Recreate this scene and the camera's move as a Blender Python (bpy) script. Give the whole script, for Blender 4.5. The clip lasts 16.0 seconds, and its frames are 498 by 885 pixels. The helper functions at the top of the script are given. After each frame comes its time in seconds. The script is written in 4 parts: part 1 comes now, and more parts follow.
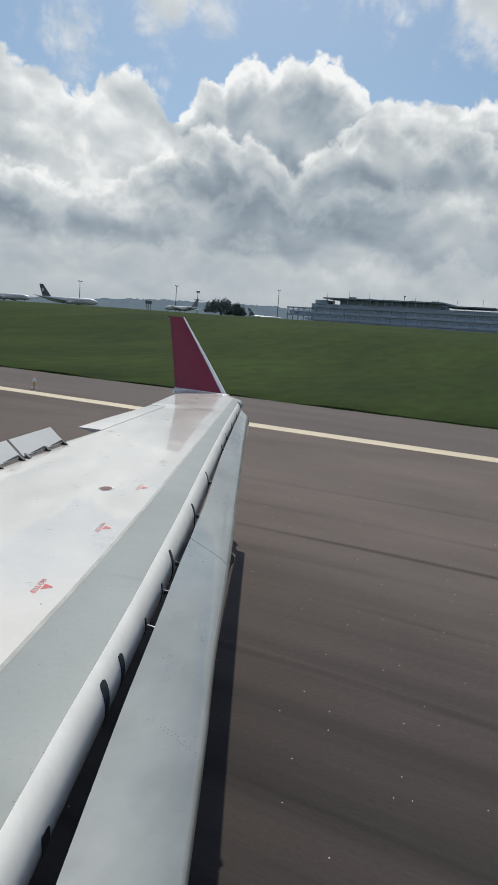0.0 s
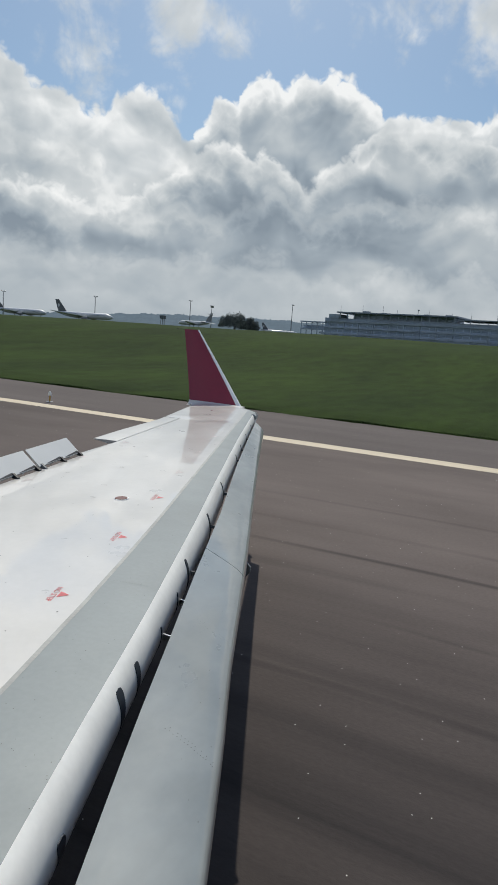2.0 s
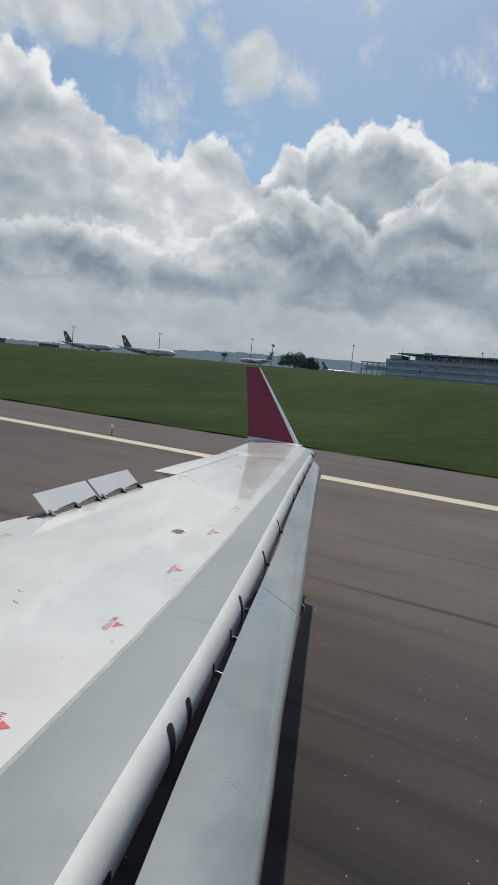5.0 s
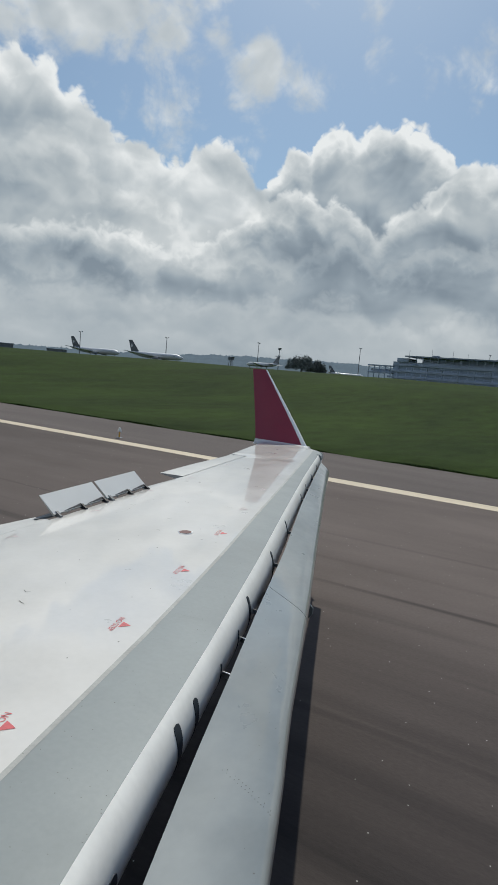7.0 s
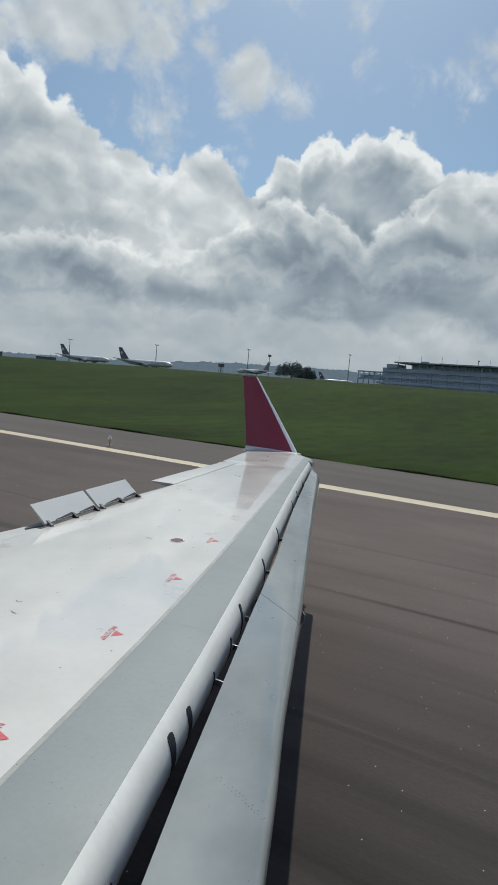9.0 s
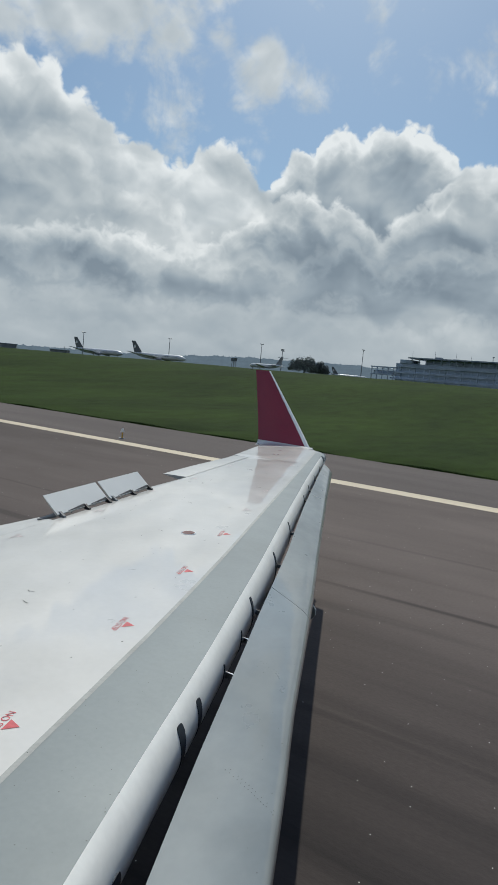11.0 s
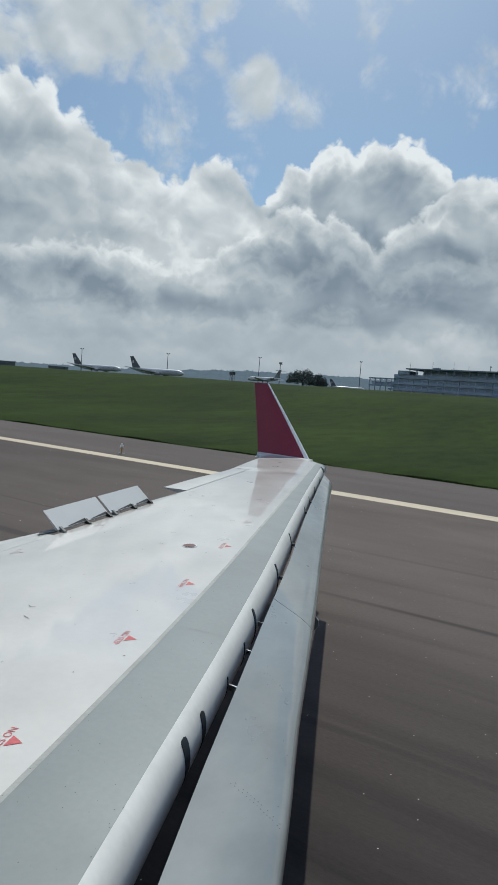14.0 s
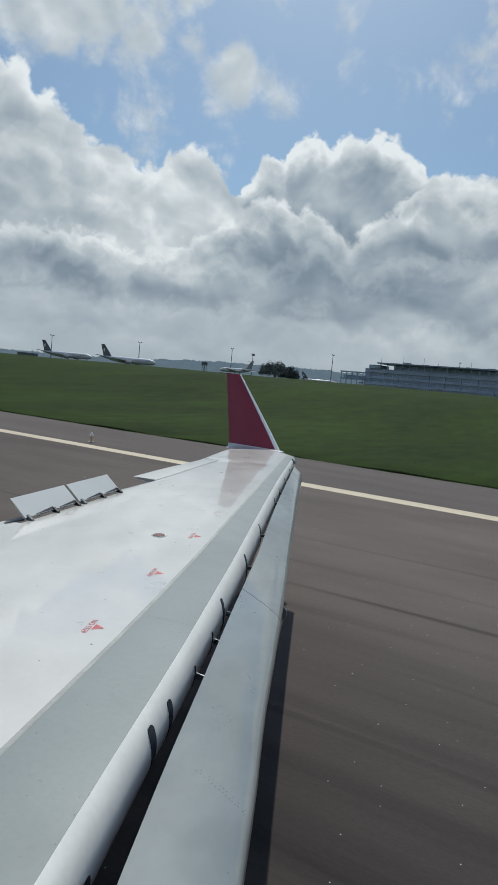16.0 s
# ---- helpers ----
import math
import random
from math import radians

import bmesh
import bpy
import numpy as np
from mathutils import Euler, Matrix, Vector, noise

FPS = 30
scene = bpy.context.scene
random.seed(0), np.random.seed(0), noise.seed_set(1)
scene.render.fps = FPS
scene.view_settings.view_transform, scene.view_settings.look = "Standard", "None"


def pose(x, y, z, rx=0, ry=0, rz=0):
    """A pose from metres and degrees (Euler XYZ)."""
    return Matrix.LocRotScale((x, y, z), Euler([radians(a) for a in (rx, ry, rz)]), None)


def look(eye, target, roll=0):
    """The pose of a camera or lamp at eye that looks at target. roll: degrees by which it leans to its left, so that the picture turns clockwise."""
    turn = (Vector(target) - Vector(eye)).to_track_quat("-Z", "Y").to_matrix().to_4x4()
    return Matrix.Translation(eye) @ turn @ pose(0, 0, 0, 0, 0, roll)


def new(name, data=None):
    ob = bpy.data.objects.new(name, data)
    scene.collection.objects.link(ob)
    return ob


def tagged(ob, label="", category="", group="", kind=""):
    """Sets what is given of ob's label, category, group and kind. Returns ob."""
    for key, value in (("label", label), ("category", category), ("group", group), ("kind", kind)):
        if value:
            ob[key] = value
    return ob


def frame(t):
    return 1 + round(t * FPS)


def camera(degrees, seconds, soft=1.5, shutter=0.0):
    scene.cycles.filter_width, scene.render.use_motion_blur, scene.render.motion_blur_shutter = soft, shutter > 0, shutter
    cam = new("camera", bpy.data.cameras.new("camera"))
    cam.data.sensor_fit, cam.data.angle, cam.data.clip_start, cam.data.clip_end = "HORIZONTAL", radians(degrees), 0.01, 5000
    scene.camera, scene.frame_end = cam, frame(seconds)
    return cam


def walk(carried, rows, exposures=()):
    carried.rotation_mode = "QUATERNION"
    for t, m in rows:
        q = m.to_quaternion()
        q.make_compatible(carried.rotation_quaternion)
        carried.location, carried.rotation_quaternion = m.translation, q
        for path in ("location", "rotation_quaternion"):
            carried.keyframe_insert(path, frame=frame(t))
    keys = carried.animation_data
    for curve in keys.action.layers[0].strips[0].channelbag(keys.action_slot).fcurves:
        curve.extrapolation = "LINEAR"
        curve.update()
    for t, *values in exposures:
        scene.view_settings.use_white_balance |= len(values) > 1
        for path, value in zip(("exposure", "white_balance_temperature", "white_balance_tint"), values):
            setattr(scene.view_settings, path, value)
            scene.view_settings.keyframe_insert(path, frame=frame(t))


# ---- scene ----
# X points forward along the aircraft, Y out along its port wing, Z up from the runway.
cam = camera(41.97, 16.0, soft=1.6)


def eye_pose(x, y, z, yaw, pitch, roll):
    """yaw: from straight aft towards the port side; pitch up; roll clockwise; degrees."""
    yw, pt = radians(yaw), radians(pitch)
    ahead = Vector((-math.cos(yw) * math.cos(pt), math.sin(yw) * math.cos(pt), math.sin(pt)))
    return look((x, y, z), Vector((x, y, z)) + ahead, -roll)


PATH = [
    (0.0, 0.032, -0.003, 3.470, 64.57, -10.18, -4.23),
    (0.5, 0.030, -0.007, 3.468, 64.09, -10.42, -4.24),
    (1.0, 0.027, -0.006, 3.458, 63.73, -9.90, -4.42),
    (1.5, 0.016, -0.004, 3.444, 63.35, -9.38, -4.21),
    (2.0, 0.015, -0.001, 3.433, 63.27, -9.04, -4.06),
    (2.5, 0.019, -0.001, 3.431, 62.75, -8.46, -3.70),
    (3.0, 0.016, -0.008, 3.428, 62.01, -7.52, -3.35),
    (3.5, 0.019, -0.032, 3.448, 60.92, -6.22, -4.03),
    (6.0, -0.014, 0.012, 3.401, 57.19, -6.21, -5.52),
    (6.5, -0.018, 0.021, 3.391, 57.28, -5.98, -5.32),
    (7.0, -0.014, 0.018, 3.393, 57.30, -5.87, -5.09),
    (7.5, -0.006, 0.002, 3.397, 57.49, -5.87, -5.05),
    (8.0, -0.006, -0.002, 3.397, 57.67, -5.53, -4.93),
    (8.5, -0.009, -0.006, 3.398, 57.96, -5.29, -4.92),
    (9.0, -0.005, -0.003, 3.403, 58.08, -5.21, -4.76),
    (11.5, -0.015, 0.010, 3.389, 56.95, -5.86, -5.32),
    (12.0, -0.011, 0.012, 3.388, 57.25, -5.86, -5.08),
    (12.5, -0.005, 0.001, 3.395, 57.67, -5.43, -5.10),
    (13.0, -0.008, 0.004, 3.392, 57.51, -5.40, -4.67),
    (13.5, -0.012, 0.006, 3.391, 57.49, -4.89, -4.57),
    (14.0, -0.013, 0.006, 3.377, 57.01, -4.61, -4.30),
    (14.5, -0.010, 0.009, 3.376, 56.97, -4.55, -4.19),
    (15.0, -0.006, -0.004, 3.383, 57.53, -4.64, -4.96),
    (15.5, -0.011, -0.002, 3.390, 58.80, -5.17, -5.48),
    (16.0, -0.012, 0.003, 3.372, 59.63, -5.17, -5.48),
]
walk(cam, [(r[0], eye_pose(*r[1:])) for r in PATH],
     exposures=[(0.0, 0.06, 6400, 8), (3.5, -0.02, 6330, 8), (6.0, -0.08, 6300, 7), (16.0, -0.11, 6070, 5)])

# ---- light ----
SUN_AZ, SUN_EL = 119.0, 53.0
world = bpy.data.worlds.new("sky")
scene.world = world
world.use_nodes = True
SKY_STRENGTH = 0.072


def build_sky():
    nt = world.node_tree
    nt.nodes.clear()
    N, L = nt.nodes.new, nt.links.new

    def math_node(op, a, b=None, c=None, clamp=False):
        n = N("ShaderNodeMath")
        n.operation, n.use_clamp = op, clamp
        for i, v in enumerate((a, b, c)):
            if v is None:
                continue
            if isinstance(v, (int, float)):
                n.inputs[i].default_value = v
            else:
                L(v, n.inputs[i])
        return n.outputs[0]

    def ramp(v, lo, hi, a=0.0, b=1.0, smooth=True):
        n = N("ShaderNodeMapRange")
        n.interpolation_type = "SMOOTHSTEP" if smooth else "LINEAR"
        L(v, n.inputs[0])
        for i, x in enumerate((lo, hi, a, b)):
            n.inputs[i + 1].default_value = x
        return n.outputs[0]

    tc = N("ShaderNodeTexCoord")
    way = tc.outputs["Generated"]
    sep = N("ShaderNodeSeparateXYZ")
    L(way, sep.inputs[0])
    dx, dy, dz = sep.outputs
    # azimuth and elevation in degrees
    az = math_node("MULTIPLY", math_node("ARCTAN2", dy, dx), 57.29578)
    el = math_node("MULTIPLY", math_node("ARCSINE", dz), 57.29578)

    flat = N("ShaderNodeCombineXYZ")
    L(math_node("MULTIPLY", az, 0.0174533), flat.inputs[0])
    L(math_node("MULTIPLY", el, 0.0174533), flat.inputs[1])

    def mapped(shift, lift):
        m = N("ShaderNodeMapping")
        m.inputs["Location"].default_value = (*shift, 0.0)
        m.inputs["Scale"].default_value = (1.0, lift, 1.0)
        L(flat.outputs[0], m.inputs[0])
        return m.outputs[0]

    def fbm(v, scale, detail=6.0, rough=0.55, warp=0.2):
        n = N("ShaderNodeTexNoise")
        n.noise_dimensions = "2D"
        for key, x in (("Scale", scale), ("Detail", detail), ("Roughness", rough), ("Distortion", warp)):
            n.inputs[key].default_value = x
        L(v, n.inputs["Vector"])
        return math_node("SUBTRACT", n.outputs["Fac"], 0.5)

    def billow(v, octaves):
        """Heaps with rounded tops and sharp creases, as cumulus has; about 0 to 1."""
        total = None
        for sc, amp in octaves:
            h = math_node("MULTIPLY", math_node("ABSOLUTE", fbm(v, sc, 0.0, 0.5, 0.35)), 3.2 * amp)
            total = h if total is None else math_node("ADD", total, h)
        return total

    def glow(table):
        """Sum of soft spots: azimuth, elevation, half widths, weight."""
        total = None
        for a0, e0, wa, we, k in table:
            u = math_node("DIVIDE", math_node("SUBTRACT", az, a0), wa)
            v = math_node("DIVIDE", math_node("SUBTRACT", el, e0), we)
            r2 = math_node("ADD", math_node("MULTIPLY", u, u), math_node("MULTIPLY", v, v))
            g = math_node("MULTIPLY", math_node("EXPONENT", math_node("MULTIPLY", r2, -1.0)), k)
            total = g if total is None else math_node("ADD", total, g)
        return total

    base, raised = mapped((1.3, 0.2), 1.1), mapped((1.296, 0.228), 1.1)
    heap = billow(base, ((11.0, 0.55), (25.0, 0.30), (56.0, 0.17), (120.0, 0.08)))
    coarse = ((10.0, 0.7), (21.0, 0.30), (44.0, 0.10))
    relief = math_node("SUBTRACT", billow(base, coarse), billow(raised, coarse))
    wisp = fbm(base, 8.0, 6.0, 0.58, 0.3)
    broad = fbm(mapped((4.0, 2.0), 2.0), 6.0, 3.0, 0.42, 0.5)
    mood = glow(CLOUD_SHADES)
    where = math_node("DIVIDE", math_node("SUBTRACT", az, 80.0), 90.0)

    def crest(table, lumps, wisps):
        """How far the sight line runs below the top of a cloud bank, in degrees."""
        n = N("ShaderNodeValToRGB")
        cr = n.color_ramp
        cr.interpolation = "LINEAR"
        table = sorted(table)
        while len(cr.elements) < len(table):
            cr.elements.new(0.5)
        for e, (a, h) in zip(cr.elements, table):
            e.position = (a - 80.0) / 90.0
        for e, (a, h) in zip(cr.elements, table):
            e.color = (h / 40, h / 40, h / 40, 1)
        sway = math_node("ADD", where, math_node("MULTIPLY", wisp, 0.016))
        L(sway, n.inputs[0])
        bw = N("ShaderNodeSeparateColor")
        L(n.outputs[0], bw.inputs[0])
        top = math_node("MULTIPLY", bw.outputs[0], 40.0)
        top = math_node("ADD", top, math_node("MULTIPLY", math_node("SUBTRACT", heap, 0.35), lumps))
        top = math_node("ADD", top, math_node("MULTIPLY", wisp, wisps))
        return math_node("SUBTRACT", top, el)

    def shade(depth, rim, core, fade, form):
        """Brightness inside a bank: sunlit rim, greyer body, heaps lit from above."""
        t = ramp(depth, 0.2, fade, rim, core)
        t = math_node("ADD", t, math_node("MULTIPLY", relief, form))
        t = math_node("ADD", t, mood)
        return math_node("ADD", t, math_node("MULTIPLY", broad, 0.9), clamp=True)

    def toned(t):
        c = N("ShaderNodeValToRGB")
        cr = c.color_ramp
        cr.elements[0].position, cr.elements[0].color = 0.0, CLOUD_TONES[0]
        cr.elements[1].position, cr.elements[1].color = 1.0, CLOUD_TONES[-1]
        for i, tone in enumerate(CLOUD_TONES[1:-1], 1):
            cr.elements.new(i / (len(CLOUD_TONES) - 1)).color = tone
        L(t, c.inputs[0])
        return c.outputs[0]

    def over(under, top, fac):
        mx = N("ShaderNodeMix")
        mx.data_type = "RGBA"
        L(fac, mx.inputs[0])
        L(under, mx.inputs[6])
        if isinstance(top, tuple):
            mx.inputs[7].default_value = top
        else:
            L(top, mx.inputs[7])
        return mx.outputs[2]

    sky = N("ShaderNodeTexSky")
    sky.sky_type = "NISHITA"
    sky.sun_disc = False
    sky.sun_elevation, sky.sun_rotation = radians(SUN_EL), radians(90 - SUN_AZ)
    sky.air_density, sky.dust_density, sky.ozone_density = 1.0, 1.2, 1.5
    clear = N("ShaderNodeMix")
    clear.data_type = "RGBA"
    clear.inputs[0].default_value = 1.0
    clear.blend_type = "MULTIPLY"
    L(sky.outputs[0], clear.inputs[6])
    clear.inputs[7].default_value = (SKY_STRENGTH * 1.0, SKY_STRENGTH * 1.13, SKY_STRENGTH * 1.16, 1)

    # deeper blue overhead
    deep = N("ShaderNodeMix")
    deep.data_type, deep.blend_type = "RGBA", "MULTIPLY"
    L(ramp(el, 28.0, 62.0), deep.inputs[0])
    L(clear.outputs[2], deep.inputs[6])
    deep.inputs[7].default_value = (1.0, 1.20, 1.52, 1)
    picture = deep.outputs[2]
    # loose high patches and veils; broken cloud over the rest of the sky
    aside = ramp(math_node("ABSOLUTE", math_node("SUBTRACT", az, 122.0)), 45.0, 80.0, 0.0, 0.28)
    thin = math_node("ADD", math_node("ADD", math_node("ADD", glow(PATCHES), aside), math_node("MULTIPLY", wisp, 1.7)), math_node("MULTIPLY", math_node("SUBTRACT", heap, 0.4), 0.45))
    t = math_node("ADD", ramp(thin, 0.3, 1.2, 0.77, 0.66), math_node("MULTIPLY", relief, 0.25), clamp=True)
    picture = over(picture, toned(t), ramp(thin, 0.12, 0.80, 0.0, 0.92))
    for table, lumps, wisps, soft_rim, rim, core, fade, form in CLOUD_BANKS:
        depth = crest(table, lumps, wisps)
        picture = over(picture, toned(shade(depth, rim, core, fade, form)), ramp(depth, -0.12, soft_rim, 0.0, 0.97))
    # pale haze over the horizon
    picture = over(picture, (0.405, 0.445, 0.48, 1), ramp(el, 0.0, 9.0, 0.74, 0.0))
    bg = N("ShaderNodeBackground")
    L(picture, bg.inputs[0])
    bg.inputs[1].default_value = 1.0
    out = N("ShaderNodeOutputWorld")
    L(bg.outputs[0], out.inputs[0])


CLOUD_TONES = [(0.242, 0.286, 0.334, 1), (0.345, 0.392, 0.436, 1), (0.485, 0.518, 0.54, 1), (0.63, 0.648, 0.655, 1), (0.90, 0.89, 0.875, 1)]
# loose patches: azimuth, elevation, half widths (degrees), weight
PATCHES = [(137, 26.8, 6.5, 3.2, 0.88), (147, 27, 6, 4, 0.7), (124.2, 24.2, 2.2, 2.6, 0.85), (120.0, 23.0, 1.6, 1.7, 0.6), (134, 21.0, 4, 2.4, 0.36),
           (98, 25, 5, 5, 0.65), (140, 34, 12, 4, 0.7), (150, 44, 25, 7, 0.7), (95, 46, 20, 6, 0.5)]
# lighter and darker stretches of the cloud field, in the same terms
CLOUD_SHADES = [(144, 17.5, 8, 5, -0.13), (107, 12.2, 5.5, 1.6, -0.20), (115, 10.2, 6.0, 1.5, -0.24), (108, 8.6, 6, 1.2, -0.18),
                (143.5, 8.3, 5.5, 1.3, -0.34), (136.5, 9.0, 4.5, 1.0, -0.20), (130, 7.2, 4.5, 0.9, -0.30), (131, 14.5, 5, 2.6, 0.06),
                (130.2, 9.6, 1.3, 1.5, 0.22), (137, 11.3, 4, 1.2, 0.14), (125, 4.8, 9, 1.6, 0.08), (104, 4.4, 5, 1.4, 0.10)]
# cloud banks, back to front: tops as (azimuth, elevation); lumps, wisps, soft rim, brightness of rim and core, fade, form
CLOUD_BANKS = [
    ([(80, 14), (95, 17.5), (105, 18.0), (107.8, 18.0), (108.4, 18.9), (110.1, 20.4), (111.3, 20.9), (113, 20.8), (115, 20.6), (115.7, 20.0),
      (117.1, 20.9), (118.1, 20.5), (118.9, 19.6), (119.3, 18.0), (120.6, 18.4), (121.5, 17.9), (122.6, 16.6), (124, 14.4), (128, 12), (170, 8)],
     1.6, 0.8, 0.42, 0.98, 0.28, 3.4, 0.40),
    ([(80, 5), (119, 8), (121.5, 13.0), (123.2, 15.0), (124.8, 16.5), (126.3, 17.9), (127.4, 19.0), (129.6, 18.5), (130.2, 17.0), (132.5, 17.0),
      (134.4, 18.0), (136.8, 19.0), (139.1, 20.4), (140.6, 21.2), (141.4, 22.2), (143.6, 22.7), (150, 23), (160, 22), (170, 16)],
     2.0, 1.3, 0.70, 0.86, 0.56, 4.0, 0.29),
    ([(80, 4), (126, 6), (130.5, 13.6), (132.5, 15.6), (135.5, 14.6), (138, 16.0), (139.6, 18.0), (141.6, 18.2), (144, 16.6), (147, 18), (158, 17), (170, 10)],
     2.4, 2.6, 1.9, 0.82, 0.54, 3.6, 0.34),
    ([(80, 12), (95, 15), (104.9, 17.5), (106.6, 17.3), (108.7, 16.3), (110.8, 14.8), (113.3, 13.0), (114.9, 14.0), (117.4, 14.8), (119.3, 15.2),
      (123, 14.4), (126, 12.4), (129, 10.4), (133, 10.0), (138, 11.6), (143, 10.6), (149, 12.4), (155, 11), (170, 8)],
     2.3, 2.0, 0.95, 0.90, 0.35, 3.6, 0.31),
    ([(80, 8), (97, 10.5), (103, 12.8), (107.5, 11.6), (112, 10.0), (116.5, 11.6), (120, 10.8), (124, 11.6), (127.4, 9.4), (129.2, 10.8), (130.6, 11.2),
      (132, 8.6), (136, 9.6), (141, 8.4), (147, 9.8), (157, 8), (170, 5)],
     2.2, 2.6, 1.7, 0.72, 0.30, 2.8, 0.18),
    ([(80, 4), (96, 6.2), (103, 6.4), (110, 5.8), (116, 6.6), (122, 7.6), (127, 6.8), (131, 6.2), (136, 6.8), (141, 5.8), (150, 6.5), (170, 4)],
     2.2, 3.0, 1.8, 0.68, 0.44, 2.6, 0.14),
    ([(80, 2), (100, 3.4), (112, 2.8), (120, 3.6), (130, 3.2), (140, 3.8), (150, 3.2), (170, 2)],
     1.8, 2.4, 1.4, 0.66, 0.46, 2.2, 0.12),
]
build_sky()

sun = new("sun", bpy.data.lights.new("sun", "SUN"))
sun.data.energy, sun.data.angle, sun.data.color = 3.5, radians(0.6), (1.0, 0.92, 0.79)
sun.matrix_world = look((0, 0, 60), Vector((0, 0, 60)) - Vector((
    math.cos(radians(SUN_AZ)) * math.cos(radians(SUN_EL)),
    math.sin(radians(SUN_AZ)) * math.cos(radians(SUN_EL)), math.sin(radians(SUN_EL)))))

# ---- materials ----
def material(name, base=(0.8, 0.8, 0.8), rough=0.5, metal=0.0, coat=0.0, spec=0.5, vary=0.0, scale=3.0,
             stretch=(1, 1, 1), fine=0.0, fine_scale=60.0, bump=0.0, bump_scale=40.0, tint=None, rough_vary=0.0, by_object=0.0, coat_rough=0.10, coat_bump=False):
    """A surface with broad stains, fine grain and relief."""
    m = bpy.data.materials.new(name)
    m.use_nodes = True
    nt = m.node_tree
    N, L = nt.nodes.new, nt.links.new
    p = nt.nodes["Principled BSDF"]
    p.inputs["Roughness"].default_value, p.inputs["Metallic"].default_value = rough, metal
    p.inputs["Coat Weight"].default_value, p.inputs["Coat Roughness"].default_value = coat, coat_rough
    p.inputs["Specular IOR Level"].default_value = spec
    tc = N("ShaderNodeTexCoord")
    mp = N("ShaderNodeMapping")
    mp.inputs["Scale"].default_value = stretch
    L(tc.outputs["Object"], mp.inputs[0])

    def noise_tex(sc, detail=5.0, rg=0.55):
        n = N("ShaderNodeTexNoise")
        n.inputs["Scale"].default_value, n.inputs["Detail"].default_value, n.inputs["Roughness"].default_value = sc, detail, rg
        L(mp.outputs[0], n.inputs["Vector"])
        return n.outputs["Fac"]

    col = None
    if vary or fine or by_object:
        mx = N("ShaderNodeMix")
        mx.data_type = "RGBA"
        dark = tint or tuple(c * (1 - vary) for c in base)
        mx.inputs[6].default_value, mx.inputs[7].default_value = (*dark, 1), (*base, 1)
        r = N("ShaderNodeMapRange")
        r.inputs[1].default_value, r.inputs[2].default_value = 0.32, 0.66
        L(noise_tex(scale), r.inputs[0])
        L(r.outputs[0], mx.inputs[0])
        col = mx.outputs[2]
        for amount, source in ((fine, None), (by_object, "object")):
            if not amount:
                continue
            if source:
                f = N("ShaderNodeObjectInfo").outputs["Random"]
            else:
                f = noise_tex(fine_scale, 3.0)
            r2 = N("ShaderNodeMapRange")
            r2.inputs[1].default_value, r2.inputs[2].default_value = (0, 1) if source else (0.3, 0.7)
            r2.inputs[3].default_value, r2.inputs[4].default_value = 1 - amount, 1 + amount
            L(f, r2.inputs[0])
            hs = N("ShaderNodeHueSaturation")
            L(r2.outputs[0], hs.inputs["Value"])
            L(col, hs.inputs["Color"])
            col = hs.outputs[0]
        L(col, p.inputs["Base Color"])
    else:
        p.inputs["Base Color"].default_value = (*base, 1)
    if rough_vary:
        r3 = N("ShaderNodeMapRange")
        r3.inputs[1].default_value, r3.inputs[2].default_value = 0.3, 0.7
        r3.inputs[3].default_value, r3.inputs[4].default_value = max(0.02, rough - rough_vary), rough + rough_vary
        L(noise_tex(scale * 2.3), r3.inputs[0])
        L(r3.outputs[0], p.inputs["Roughness"])
    if bump:
        b = N("ShaderNodeBump")
        b.inputs["Strength"].default_value, b.inputs["Distance"].default_value = 1.0, bump
        L(noise_tex(bump_scale, 4.0), b.inputs["Height"])
        L(b.outputs[0], p.inputs["Normal"])
        if coat_bump:
            L(b.outputs[0], p.inputs["Coat Normal"])
    return m


# tyre tracks on the runway: Y, half width, strength
TYRE_TRACKS = [(5.6, 0.6, 0.85), (7.4, 0.45, 0.75), (8.9, 0.28, 0.55), (9.9, 0.12, 0.7), (11.3, 0.10, 0.6), (13.2, 0.10, 0.3)]


